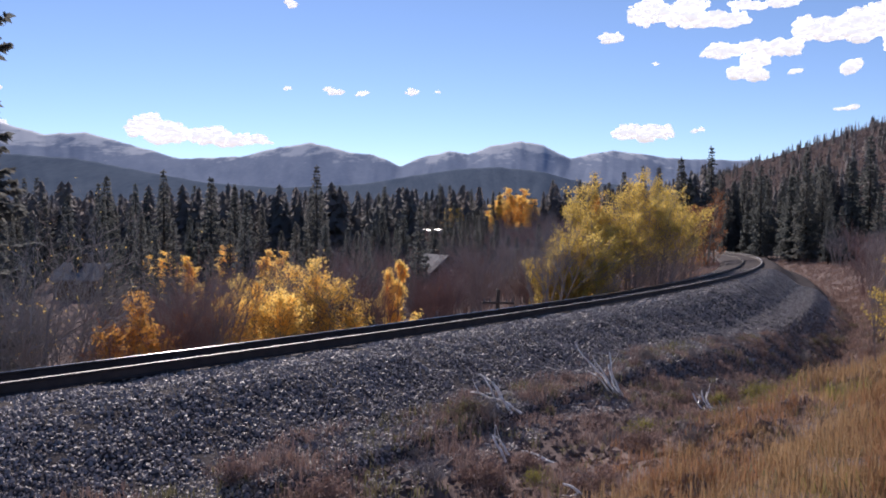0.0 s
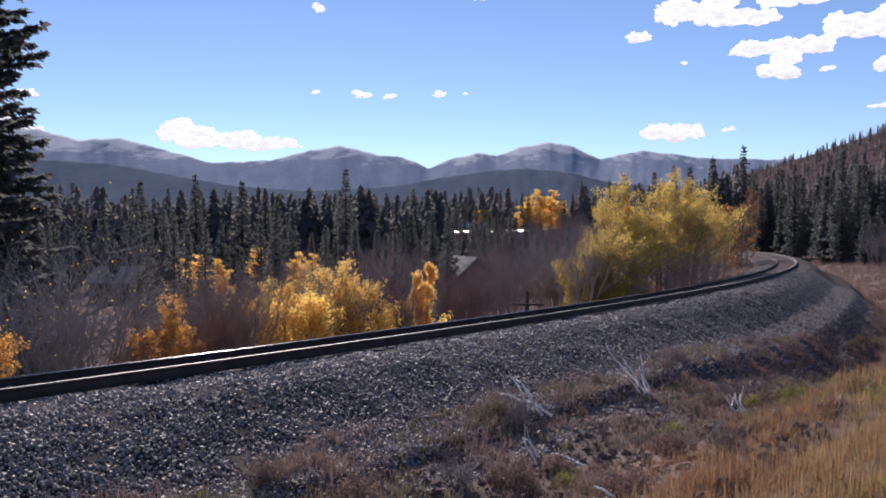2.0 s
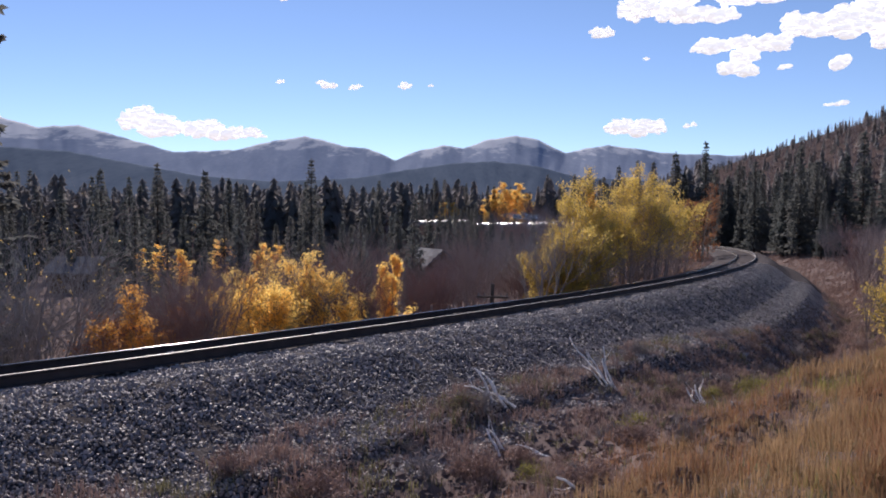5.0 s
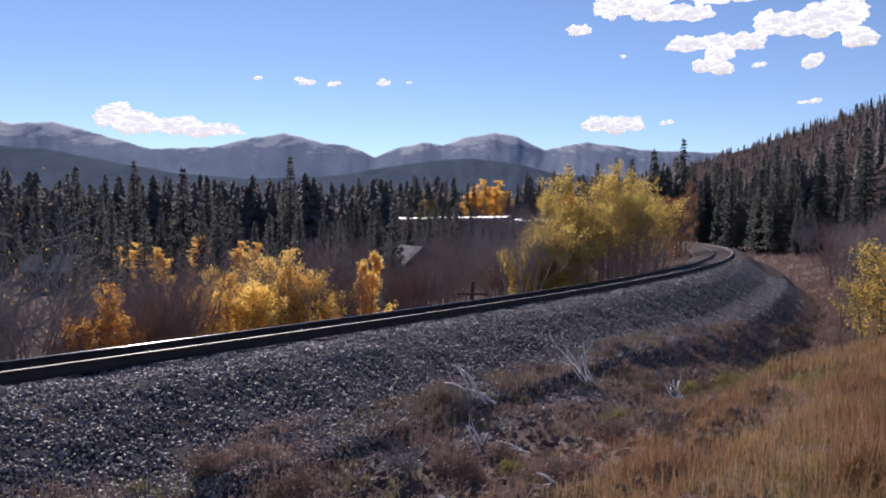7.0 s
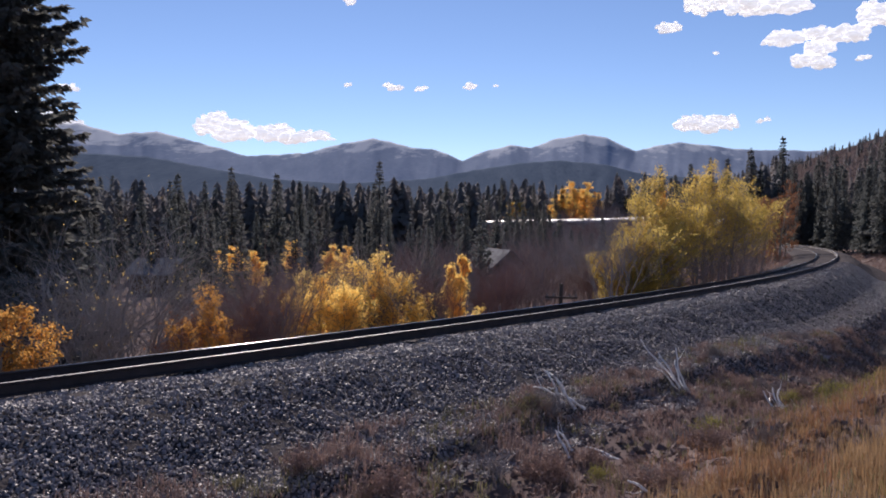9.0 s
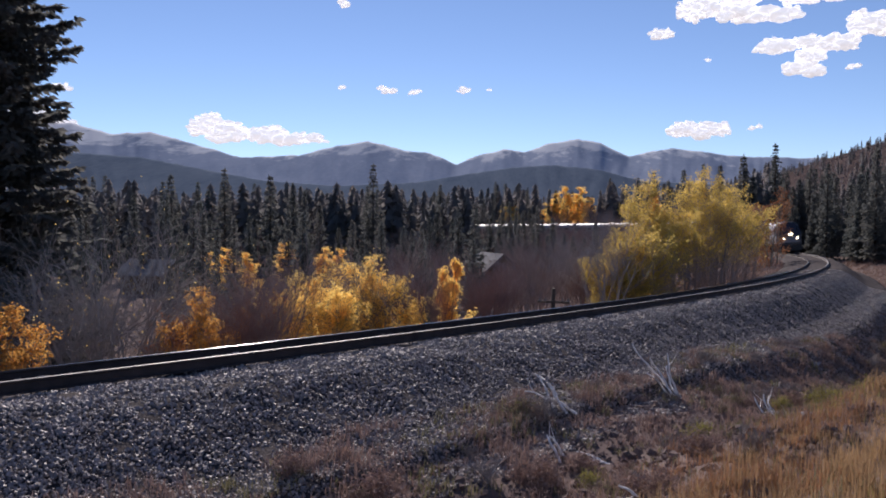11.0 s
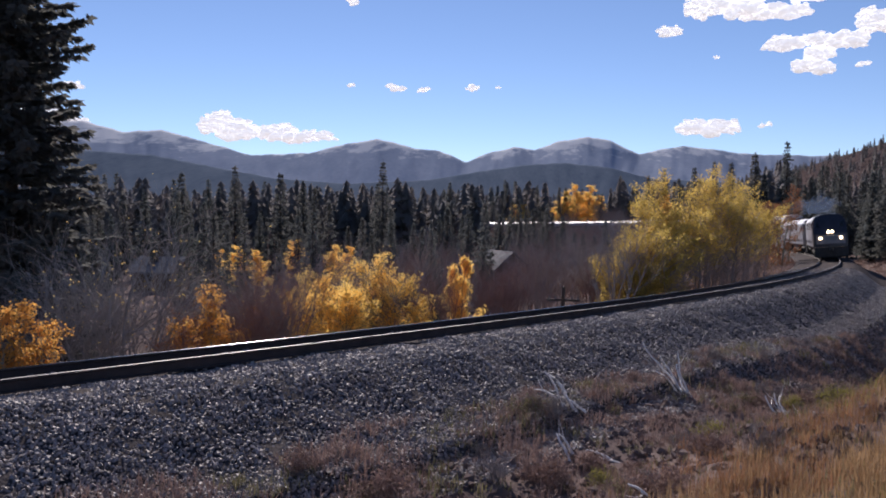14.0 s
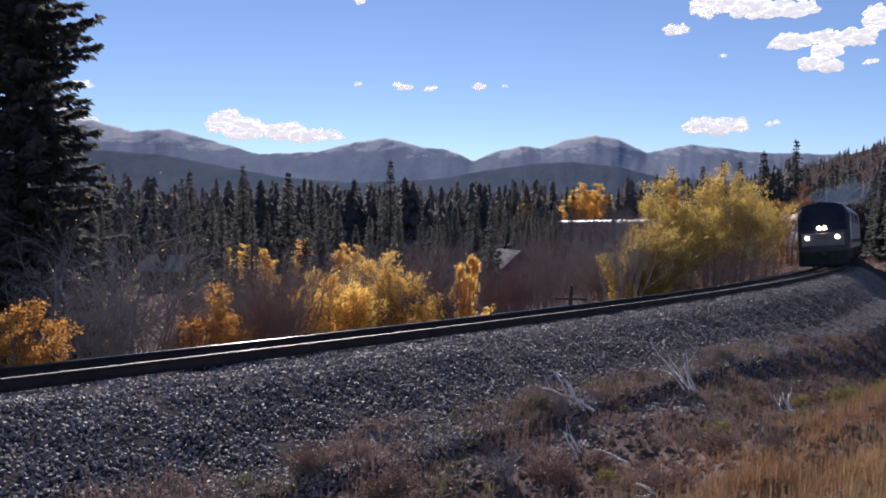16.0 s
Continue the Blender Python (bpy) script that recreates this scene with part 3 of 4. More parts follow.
def make_aspen(height, width, seed, leaves, leafmat, bark=None, stems=1, leaf=0.075, name="aspen_tree", low=0.16, airy=0.3, cone=0.0):
    """Stems with upswept limbs, and a crown of small leaves hung in clumps round the twigs."""
    rng = random.Random(seed)
    tree = new(name)
    crown, tips = Soup(), []
    for k in range(stems):
        wood = Soup()
        ang = rng.uniform(0, 6.28)
        off = Vector((math.cos(ang), math.sin(ang), 0)) * (0.0 if stems == 1 else width * 0.3 * rng.random())
        top = height * (0.97 if k == 0 else rng.uniform(0.72, 0.97) - 0.5 * off.length / width)
        lean = Vector((off.x * 0.6 + rng.uniform(-0.04, 0.04) * top, off.y * 0.6 + rng.uniform(-0.04, 0.04) * top, 0))
        pts = [off + lean * (i / 6) ** 1.4 + Vector((0.03 * math.sin(i * 2 + k), 0.03 * math.cos(i * 3), top * i / 6 - 0.3)) for i in range(7)]
        wood.tube(pts, 0.011 * top + 0.012, 0.008, 6)
        m = int(16 + 2 * top) * (2 if stems == 1 else 1)
        for i in range(m):
            f = low + (0.98 - low) * (i + rng.random()) / m
            j = min(int(f * 6), 5)
            p = pts[j].lerp(pts[j + 1], f * 6 - j)
            a = rng.uniform(0, 6.28)
            dome = math.sqrt(max(0.05, 1.0 - ((f - 0.4) / 0.62) ** 2))
            ln = width * 0.5 * (dome * (1 - cone) + cone * 1.15 * (1 - f)) * rng.uniform(0.5, 1.15) / (1 if stems == 1 else 1.3)
            d = Vector((math.cos(a), math.sin(a), rng.uniform(0.2, 0.85))).normalized()
            grow(wood, rng, p, d, max(ln, 0.16) * 0.72, 0.010 + 0.006 * ln, 1, tips, 0.7, 3, 0.25)
        wood.make("stem", bark or M_ASPBARK, tree)
    tips = [q for q in tips if q[0].z < height * 1.02]
    for _ in range(leaves):
        p, q = tips[rng.randrange(len(tips))]
        if rng.random() > 1 - airy * max(0.0, 1 - p.z / height) ** 1.2 * 1.5:
            continue
        p = p + rnd_dir(rng) * (0.045 * width + 0.07) * rng.random() ** 0.5 - q * rng.uniform(-0.05, 0.25)
        d = rnd_dir(rng)
        crown.leaf(p, d, d.orthogonal().normalized(), leaf * rng.uniform(0.7, 1.4), leaf * rng.uniform(0.7, 1.2))
    crown.make("crown", leafmat, tree)
    return tree


def tall_to(az, d, el):
    """The height that a thing at that bearing and distance needs to rise to an elevation in degrees."""
    x, y = polar(az, d)
    return EYE + d * math.tan(radians(el)) - zg(x, y)


def make_shrub(height, width, seed, material, stems=9, level=2, leaves=0, leafmat=None, name="bare_shrub", spread=0.75, lift=0.14):
    rng = random.Random(seed)
    ob = new(name)
    s, tips = Soup(), []
    for _ in range(stems):
        a, q = rng.uniform(0, 6.28), rng.random()
        base = Vector((math.cos(a), math.sin(a), 0)) * width * 0.15 * q + Vector((0, 0, -0.15))
        d = Vector((math.cos(a) * width / height * 0.55 * q, math.sin(a) * width / height * 0.55 * q, 1)).normalized()
        grow(s, rng, base, d, height * rng.uniform(0.45, 0.65), 0.010 + 0.005 * height, level, tips, spread, 4, lift)
    s.make("stem", material, ob)
    if leaves:
        c = Soup()
        for _ in range(leaves):
            p, q = tips[rng.randrange(len(tips))]
            d = rnd_dir(rng)
            c.leaf(p + rnd_dir(rng) * 0.12, d, d.orthogonal().normalized(), 0.055, 0.05)
        c.make("leaves", leafmat, ob)
    return ob


def polar(az, d):
    t = radians(az)
    return d * math.sin(t), d * math.cos(t)


def put(ob, az, d, turn=0.0, size=1.0, sink=0.0, wide=None):
    """Stand a thing at that bearing and distance."""
    x, y = polar(az, d)
    ob.matrix_basis = Matrix.Translation((x, y, zg(x, y) - sink)) @ pose(0, 0, 0, 0, 0, turn) @ Matrix.Diagonal((wide or size, wide or size, size, 1))
    return ob


def put_copy(src, az, d, turn=0.0, size=1.0, sink=0.0, wide=None):
    o = copy_thing(src, Matrix.Identity(4))
    return put(o, az, d, turn, size, sink, wide)


def build_trees():
    # the tall spruce beside the line
    big = make_spruce(21.5, 3.3, 1, 96, 135, bare=0.03, spray=0.44, shape=0.45)
    put(big, -33.6, 31, 20)
    tagged(big, "tall dark spruce with drooping boughs beside the railway", "tree")

    # golden aspens on the slope below the line: bearing, distance, elevation of the top, width
    golds = [(-14.5, 31, -3.9, 3.3, 0.0), (-12.6, 30, -3.6, 3.0, 0.0), (-10.2, 31, -2.3, 4.2, 0.1), (-8.7, 31.5, -3.2, 3.4, 0.0), (-4.3, 33, -2.3, 2.9, 0.9), (-6.9, 29.5, -5.9, 1.6, 0.0), (-11.5, 28.5, -4.6, 3.4, 0.0)]
    for i, (az, d, el, w, cone) in enumerate(golds):
        t = make_aspen(tall_to(az, d, el), w, 60 + i, 2600 if i == 5 else 8500, M_GOLD, stems=2 if i == 4 else 4, leaf=0.07, low=0.05, cone=cone)
        put(t, az, d, 40 * i, sink=0.0)
        tagged(t, "golden-yellow autumn aspen on the slope below the track", "tree", "golden aspens")
    for i, (az, d, el, w) in enumerate([(-21.6, 27, -4.4, 2.6), (-20.4, 27.5, -5.6, 2.2), (-34.2, 23, -4.9, 2.3)]):
        t = make_aspen(tall_to(az, d, el), w, 80 + i, 6500, M_ORANGE, stems=4, leaf=0.065, low=0.08)
        put(t, az, d)
        tagged(t, "small orange-leaved aspen with dark stems", "tree")
    for i, (az, d, el, w) in enumerate([(-16.6, 29, -4.8, 2.4), (-18.4, 28.5, -5.4, 2.2), (-23.2, 27, -5.8, 2.2)]):
        t = make_aspen(tall_to(az, d, el), w, 90 + i, 1500, M_RED, bark=M_TWIGRED, stems=6, leaf=0.06, low=0.1)
        put(t, az, d)
        tagged(t, "half-bare russet young aspen below the track", "tree")

    # the broad yellow-green grove by the bend
    grove = [(8.5, 44.5, -1.7, 3.2), (9.1, 46, -0.4, 4.4), (10.9, 48, 1.8, 5.0), (12.0, 49.5, 2.9, 5.8), (13.5, 51, 3.4, 6.0), (15.0, 53, 3.8, 6.0), (16.2, 55, 2.9, 5.2), (17.0, 57, 1.4, 4.4), (14.2, 50, 2.6, 5.4),
             (9.9, 44.5, -1.1, 4.4), (11.6, 46, 0.4, 5.2), (13.6, 48, 0.9, 5.2), (15.4, 51, 1.2, 5.0)]
    for i, (az, d, el, w) in enumerate(grove):
        t = make_aspen(tall_to(az, d, el), w, 100 + i, 11500, M_LIME, bark=M_TWIG, stems=5, leaf=0.085, low=0.05, airy=0.3 if az < 11 else 0.95)
        put(t, az, d, 50 * i)
        tagged(t, "yellow-green aspen with many thin stems in a grove", "tree", "aspen grove by the bend")
    for az, d, h, w, m in [(10.5, 50, tall_to(10.5, 50, 2.3), 2.8, M_ORANGE), (17.8, 80, 8.6, 4.4, M_RED), (18.5, 88, 7.6, 4.0, M_RED), (31.6, 34, 3.4, 3.2, M_LIME), (33.8, 33, 4.0, 4.2, M_LIME), (36.2, 31, 3.8, 4.0, M_LIME)]:
        t = make_aspen(h, w, int(az * 10), 5000, m, stems=5, leaf=0.09 if d < 40 else 0.12, low=0.04)
        put(t, az, d)
        tagged(t, "russet young aspen behind the grove" if m is not M_LIME else "yellow-leaved young aspen beyond the grassy ditch", "tree")

    # small golden trees among the dark wood
    far_gold = make_aspen(9.0, 4.2, 140, 2600, M_GOLD, stems=3, leaf=0.22)
    put(far_gold, 5.0, 252, size=1.75, wide=2.6)
    tagged(far_gold, "distant golden aspen among dark conifers", "tree", "distant golden aspens")
    for az, d, s in [(4.0, 254, 1.5), (5.8, 254, 1.7), (3.2, 246, 1.0), (2.5, 248, 0.9), (6.6, 250, 1.3), (0.6, 240, 1.3), (1.2, 246, 1.2), (-12.8, 95, 0.74), (-15.5, 92, 0.78), (-19.4, 90, 0.68), (-18.0, 96, 0.66), (-20.8, 98, 0.66), (-11.6, 97, 0.72), (-17.0, 70, 0.5), (-22.4, 66, 0.45)]:
        put_copy(far_gold, az, d, az * 40, s if d > 150 else s * 0.9, wide=s * 1.5)

    # bare shrubs and leafless trees
    kinds = [make_shrub(4.2, 3.4, 150 + i, (M_TWIGGREY, M_TWIG, M_TWIGRED)[i], stems=10, level=3) for i in range(3)]
    rng = random.Random(17)
    for k in kinds:
        tagged(k, "leafless brown shrub with fine upright twigs", "shrub", "bare shrubs in the valley")
    spots = []
    for _ in range(95):
        spots.append((rng.uniform(-32, 10), rng.uniform(26, 62), rng.uniform(0.6, 1.15)))
    for _ in range(75):
        spots.append((rng.uniform(-8, 11), rng.uniform(60, 175), rng.uniform(0.9, 1.6)))
    for _ in range(34):
        spots.append((rng.gauss(23.2, 0.9), rng.uniform(84, 104), rng.uniform(1.6, 2.3)))
    for _ in range(26):
        spots.append((rng.uniform(24.5, 34), rng.uniform(60, 105), rng.uniform(0.7, 1.3)))
    for _ in range(85):
        p, _ = on_track(rng.uniform(128, 262), rng.uniform(-24, -8))
        spots.append((math.degrees(math.atan2(p.x, p.y)), math.hypot(p.x, p.y), rng.uniform(1.5, 2.05)))
    for _ in range(30):
        p, _ = on_track(rng.uniform(150, 262), rng.uniform(10, 30))
        spots.append((math.degrees(math.atan2(p.x, p.y)), math.hypot(p.x, p.y), rng.uniform(1.8, 2.7)))
    used = set()
    for az, d, s in spots:
        x, y = polar(az, d)
        _, u = near_track(np.array([x]), np.array([y]))
        if -7 < u[0] < 6.5 or (abs(az + 24.4) < 1.3 and d < 95) or (abs(az + 0.5) < 0.6 and 45 < d < 92):
            continue
        i = rng.randrange(3)
        if i not in used:
            used.add(i)
            put(kinds[i], az, d, rng.uniform(0, 360), s)
        else:
            put_copy(kinds[i], az, d, rng.uniform(0, 360), s)
    grey = make_shrub(6.0, 5.0, 171, M_TWIGGREY, stems=9, level=3, leaves=110, leafmat=M_GOLD, name="leafless_aspen", spread=0.95, lift=0.08)
    put(grey, -26.2, 27)
    tagged(grey, "grey leafless aspen clump with a few last leaves", "tree", "leafless aspens")
    for az, d, s in [(-29.5, 26, 0.85), (-27.6, 29, 1.0), (-31.0, 29, 0.8), (-17.6, 30, 0.75)]:
        put_copy(grey, az, d, az * 30, s)

    # the dark conifer wood
    kinds = [make_spruce(14 + 1.5 * i, 2.15 + 0.35 * i, 200 + i, 48, 19, spray=0.7, shape=0.85) for i in range(4)]
    for k in kinds:
        tagged(k, "dark green conifer in the valley wood", "tree", "conifers of the valley wood")
    used = set()
    spots = []
    for _ in range(170):
        az = rng.uniform(-38, 20)
        if 2.6 < az < 7.4 and rng.random() < 0.85:
            continue
        spots.append((az, rng.uniform(118, 210) if az < -2 else rng.uniform(238, 280), rng.uniform(0.5, 0.98)))
    for _ in range(34):
        spots.append((rng.uniform(-30, -1), rng.uniform(70, 115), rng.uniform(0.38, 0.6)))
    for _ in range(26):
        spots.append((rng.uniform(-6, 4), rng.uniform(112, 185), rng.uniform(0.42, 0.72)))
    for _ in range(62):
        spots.append((rng.uniform(19.2, 26.5), rng.uniform(118, 190), rng.uniform(0.55, 0.9)))
    for _ in range(60):
        spots.append((rng.uniform(25, 42), rng.uniform(105, 160), rng.uniform(0.3, 0.5)))
    top = lambda az: np.interp(az, (19, 24, 27, 32, 40), (4.0, 4.2, 4.3, 4.8, 5.4))    # the wood's upper edge on the hill
    spots = [(az, d, min(k, max(0.25, tall_to(az, d, top(az) - 0.9 * rng.random()) / 16.5)) if az > 19.1 else k) for az, d, k in spots]
    spots += [(az, d, tall_to(az, d, el) / 16.5) for az, d, el in ((24.9, 118, 4.4), (27.6, 112, 5.2), (28.6, 116, 4.6), (30.2, 110, 5.3), (31.6, 108, 4.9), (33.4, 106, 5.4))]
    # a few between the camera and the far stretch of line, and by the cabins
    spots += [(0.3, 196, 0.8), (0.8, 190, 0.72), (1.3, 194, 0.86), (1.8, 186, 0.78), (2.3, 188, 0.84), (2.8, 180, 0.74), (3.2, 178, 0.66), (-1.6, 196, 0.8), (-2.4, 200, 0.86), (-3.2, 200, 0.8), (5.6, 176, 0.5), (-5.6, 62, 0.42), (-6.3, 66, 0.44), (-5.0, 70, 0.4), (-20.2, 60, 0.4), (-19.2, 64, 0.36),
              (-22.8, 66, 0.4), (-23.4, 70, 0.42), (-16.6, 72, 0.38), (-1.8, 74, 0.42), (2.2, 82, 0.36), (3.6, 95, 0.4), (4.8, 104, 0.42), (6.2, 112, 0.46), (1.0, 108, 0.44), (2.9, 120, 0.5), (5.4, 90, 0.34), (-3.0, 104, 0.46), (-2.2, 88, 0.36), (7.0, 128, 0.5), (0.2, 118, 0.46)]
    spots += [(18.9, 165, tall_to(18.9, 165, 4.3) / 16.5), (16.9, 172, tall_to(16.9, 172, 4.8) / 16.5), (17.5, 170, tall_to(17.5, 170, 3.9) / 16.5), (11.0, 190, 1.0), (10.2, 195, 0.95), (12.0, 200, 1.0), (13.0, 205, 1.05), (14.3, 205, 1.0), (15.4, 200, 1.05)]
    for az, d, s in spots:
        x, y = polar(az, d)
        _, u = near_track(np.array([x]), np.array([y]))
        if -9 < u[0] < 9:
            continue
        i = rng.randrange(4)
        if i not in used:
            used.add(i)
            put(kinds[i], az, d, rng.uniform(0, 360), s)
        else:
            put_copy(kinds[i], az, d, rng.uniform(0, 360), s)


def cheap_spruce(rng):
    """Ragged whorls of drooping triangles round an axis of unit height."""
    V, F = [], []
    for k in range(20):
        q = 0.08 + 0.90 * k / 20
        r = 0.15 * (1 - q) ** 0.85 + 0.013
        for j in range(7):
            t, l = rng.uniform(0, 6.28), r * rng.uniform(0.6, 1.2)
            w = 0.022 + 0.16 * r
            c, s = math.cos(t), math.sin(t)
            b = len(V)
            V += [(0, 0, q + 0.05), (c * l - s * w, s * l + c * w, q - 0.35 * l), (c * l * 1.1 + s * w, s * l * 1.1 - c * w, q - 0.5 * l - 0.01)]
            F.append((b, b + 1, b + 2))
    V += [(-0.012, 0, 0.9), (0.012, 0, 0.9), (0, 0, 1.0)]
    F.append((len(V) - 3, len(V) - 2, len(V) - 1))
    return np.array(V), np.array(F)


def build_far_wood():
    """Conifers too many and too far to count, in one mesh."""
    rng = np.random.RandomState(31)
    kinds = [cheap_spruce(rng) for _ in range(5)]
    n = 5000
    az = rng.uniform(-42, 44, n)
    d = np.where(az > 17, 175, np.where(az < -2, 150, 245)) + 850 * rng.rand(n) ** 1.9
    X, Y = d * np.sin(np.radians(az)), d * np.cos(np.radians(az))
    Z = ground_at(X, Y)
    _, u = near_track(X, Y)
    bare = (az > 20) & (Z > BURNT) & (rng.rand(n) < 0.5)     # the burnt upper hillside
    V, F, base = [], [], 0
    for i in range(n):
        if abs(u[i]) < 10 or bare[i] or (2.8 < az[i] < 7.2 and d[i] < 300):
            continue
        v, f = kinds[i % 5]
        h, t = (7.5 + 9.5 * rng.rand() ** 1.4) * (1.0 if az[i] < 19 else 0.6 if Z[i] < BURNT else 0.4), rng.uniform(0, 6.28)
        c, s = math.cos(t), math.sin(t)
        w = h * rng.uniform(0.95, 1.5)
        V.append(np.stack([X[i] + w * (v[:, 0] * c - v[:, 1] * s), Y[i] + w * (v[:, 0] * s + v[:, 1] * c), Z[i] + h * v[:, 2]], 1))
        F.append(f + base)
        base += len(v)
    ob = raw("far_woods", np.concatenate(V).tolist(), np.concatenate(F), M_NEEDLE_HAZED)
    tagged(ob, "dense conifer forest paled by painted haze, on valley and hill", "forest", kind="stuff")


BURNT = 11.0     # height above which the hillside is burnt bare


def build_snags():
    """Bare dead trunks on the burnt hillside, too many to count."""
    rng = random.Random(61)
    s = Soup()
    while len(s.v) < 24 * 520:
        az, d = rng.uniform(21, 46), rng.uniform(180, 560)
        x, y = polar(az, d)
        z = zg(x, y)
        if z < BURNT - 3:
            continue
        h = rng.uniform(3, 6.5)
        lean = Vector((rng.uniform(-0.05, 0.05) * h, 0, 0))
        s.tube([Vector((x, y, z - 0.4)), Vector((x, y, z + h * 0.5)) + lean * 0.4, Vector((x, y, z + h)) + lean], 0.16, 0.05, 4)
        for k in (0.6, 0.8):
            t = rng.uniform(0, 6.28)
            e = Vector((math.cos(t), math.sin(t), 0.35)) * rng.uniform(0.5, 1.1)
            b = Vector((x, y, z + h * k)) + lean * k
            s.tube([b, b + e * 0.5, b + e], 0.05, 0.02, 3)
    tagged(s.make("burnt_snags", M_TWIG), "bare grey-brown dead trunks on the burnt hillside", "dead trees", kind="stuff")
    n = 9000
    r = np.random.RandomState(62)
    az, d = r.uniform(20, 46, n), r.uniform(150, 600, n)
    X, Y = d * np.sin(np.radians(az)), d * np.cos(np.radians(az))
    keep = ground_at(X, Y) > BURNT - 4
    blades("hill_brush", "dry brown brush on the burnt hillside", n, lambda g, k: (X[keep], Y[keep]), 0.9, 0.09, M_TWIG, 63, 7, "brush")


# ---- grass and brush ----
def blades(name, label, n, place, length, width, material, seed, per=7, category="grass"):
    rng = np.random.RandomState(seed)
    X, Y = place(rng, n)
    n = len(X)
    Z = surface_at(X, Y)
    ln = length * (0.5 + 0.9 * rng.rand(n, per)) * (0.75 + 0.35 * fbm(X, Y, 3.0, seed + 1, 2))[:, None]
    ang, lean = rng.uniform(0, 6.28, (n, per)), rng.uniform(0.02, 0.95, (n, per)) ** 1.4
    bx, by = X[:, None] + rng.normal(0, 0.06, (n, per)), Y[:, None] + rng.normal(0, 0.06, (n, per))
    dx, dy = np.cos(ang), np.sin(ang)
    sx, sy = -dy * width, dx * width
    z0 = Z[:, None] - 0.03 + 0 * ln
    mx, my, mz = bx + dx * ln * lean * 0.4, by + dy * ln * lean * 0.4, z0 + ln * 0.6
    V = np.stack([np.stack(q, -1) for q in ((bx - sx, by - sy, z0), (bx + sx, by + sy, z0), (mx - sx * 0.8, my - sy * 0.8, mz), (mx + sx * 0.8, my + sy * 0.8, mz),
                                            (bx + dx * ln * lean, by + dy * ln * lean, z0 + ln * (1 - 0.35 * lean)))], 2).reshape(-1, 3)
    k = 5 * np.arange(n * per)[:, None]
    F = np.concatenate([k + np.array([[0, 1, 3]]), k + np.array([[0, 3, 2]]), k + np.array([[2, 3, 4]])], 0)
    ob = raw(name, V.tolist(), F, material)
    tagged(ob, label, category, kind="stuff")


def bank(lo, hi, s0, s1, thin=0.0, seed=77, shift=0.0, fade=0.0):
    """Random places on the outer side, between two distances from the line."""
    def place(rng, n):
        s = s0 + (s1 - s0) * rng.rand(n) ** 1.3
        u = rng.uniform(lo, hi, n)
        kept = rng.rand(n) < smooth(u + fbm(s, u, 1.9, seed + 5, 3) * fade * 0.4, lo, lo + fade) if fade else True
        u = u + shift * smooth(s, 6, 24)
        x, y, t = (np.interp(s, SS, q) for q in (TX, TY, TH))
        X, Y = x + u * np.cos(t), y - u * np.sin(t)
        keep = (np.hypot(X, Y) > 1.4) & (fbm(X, Y, 2.6, seed, 3) > thin - 1) & kept
        return X[keep], Y[keep]
    return place


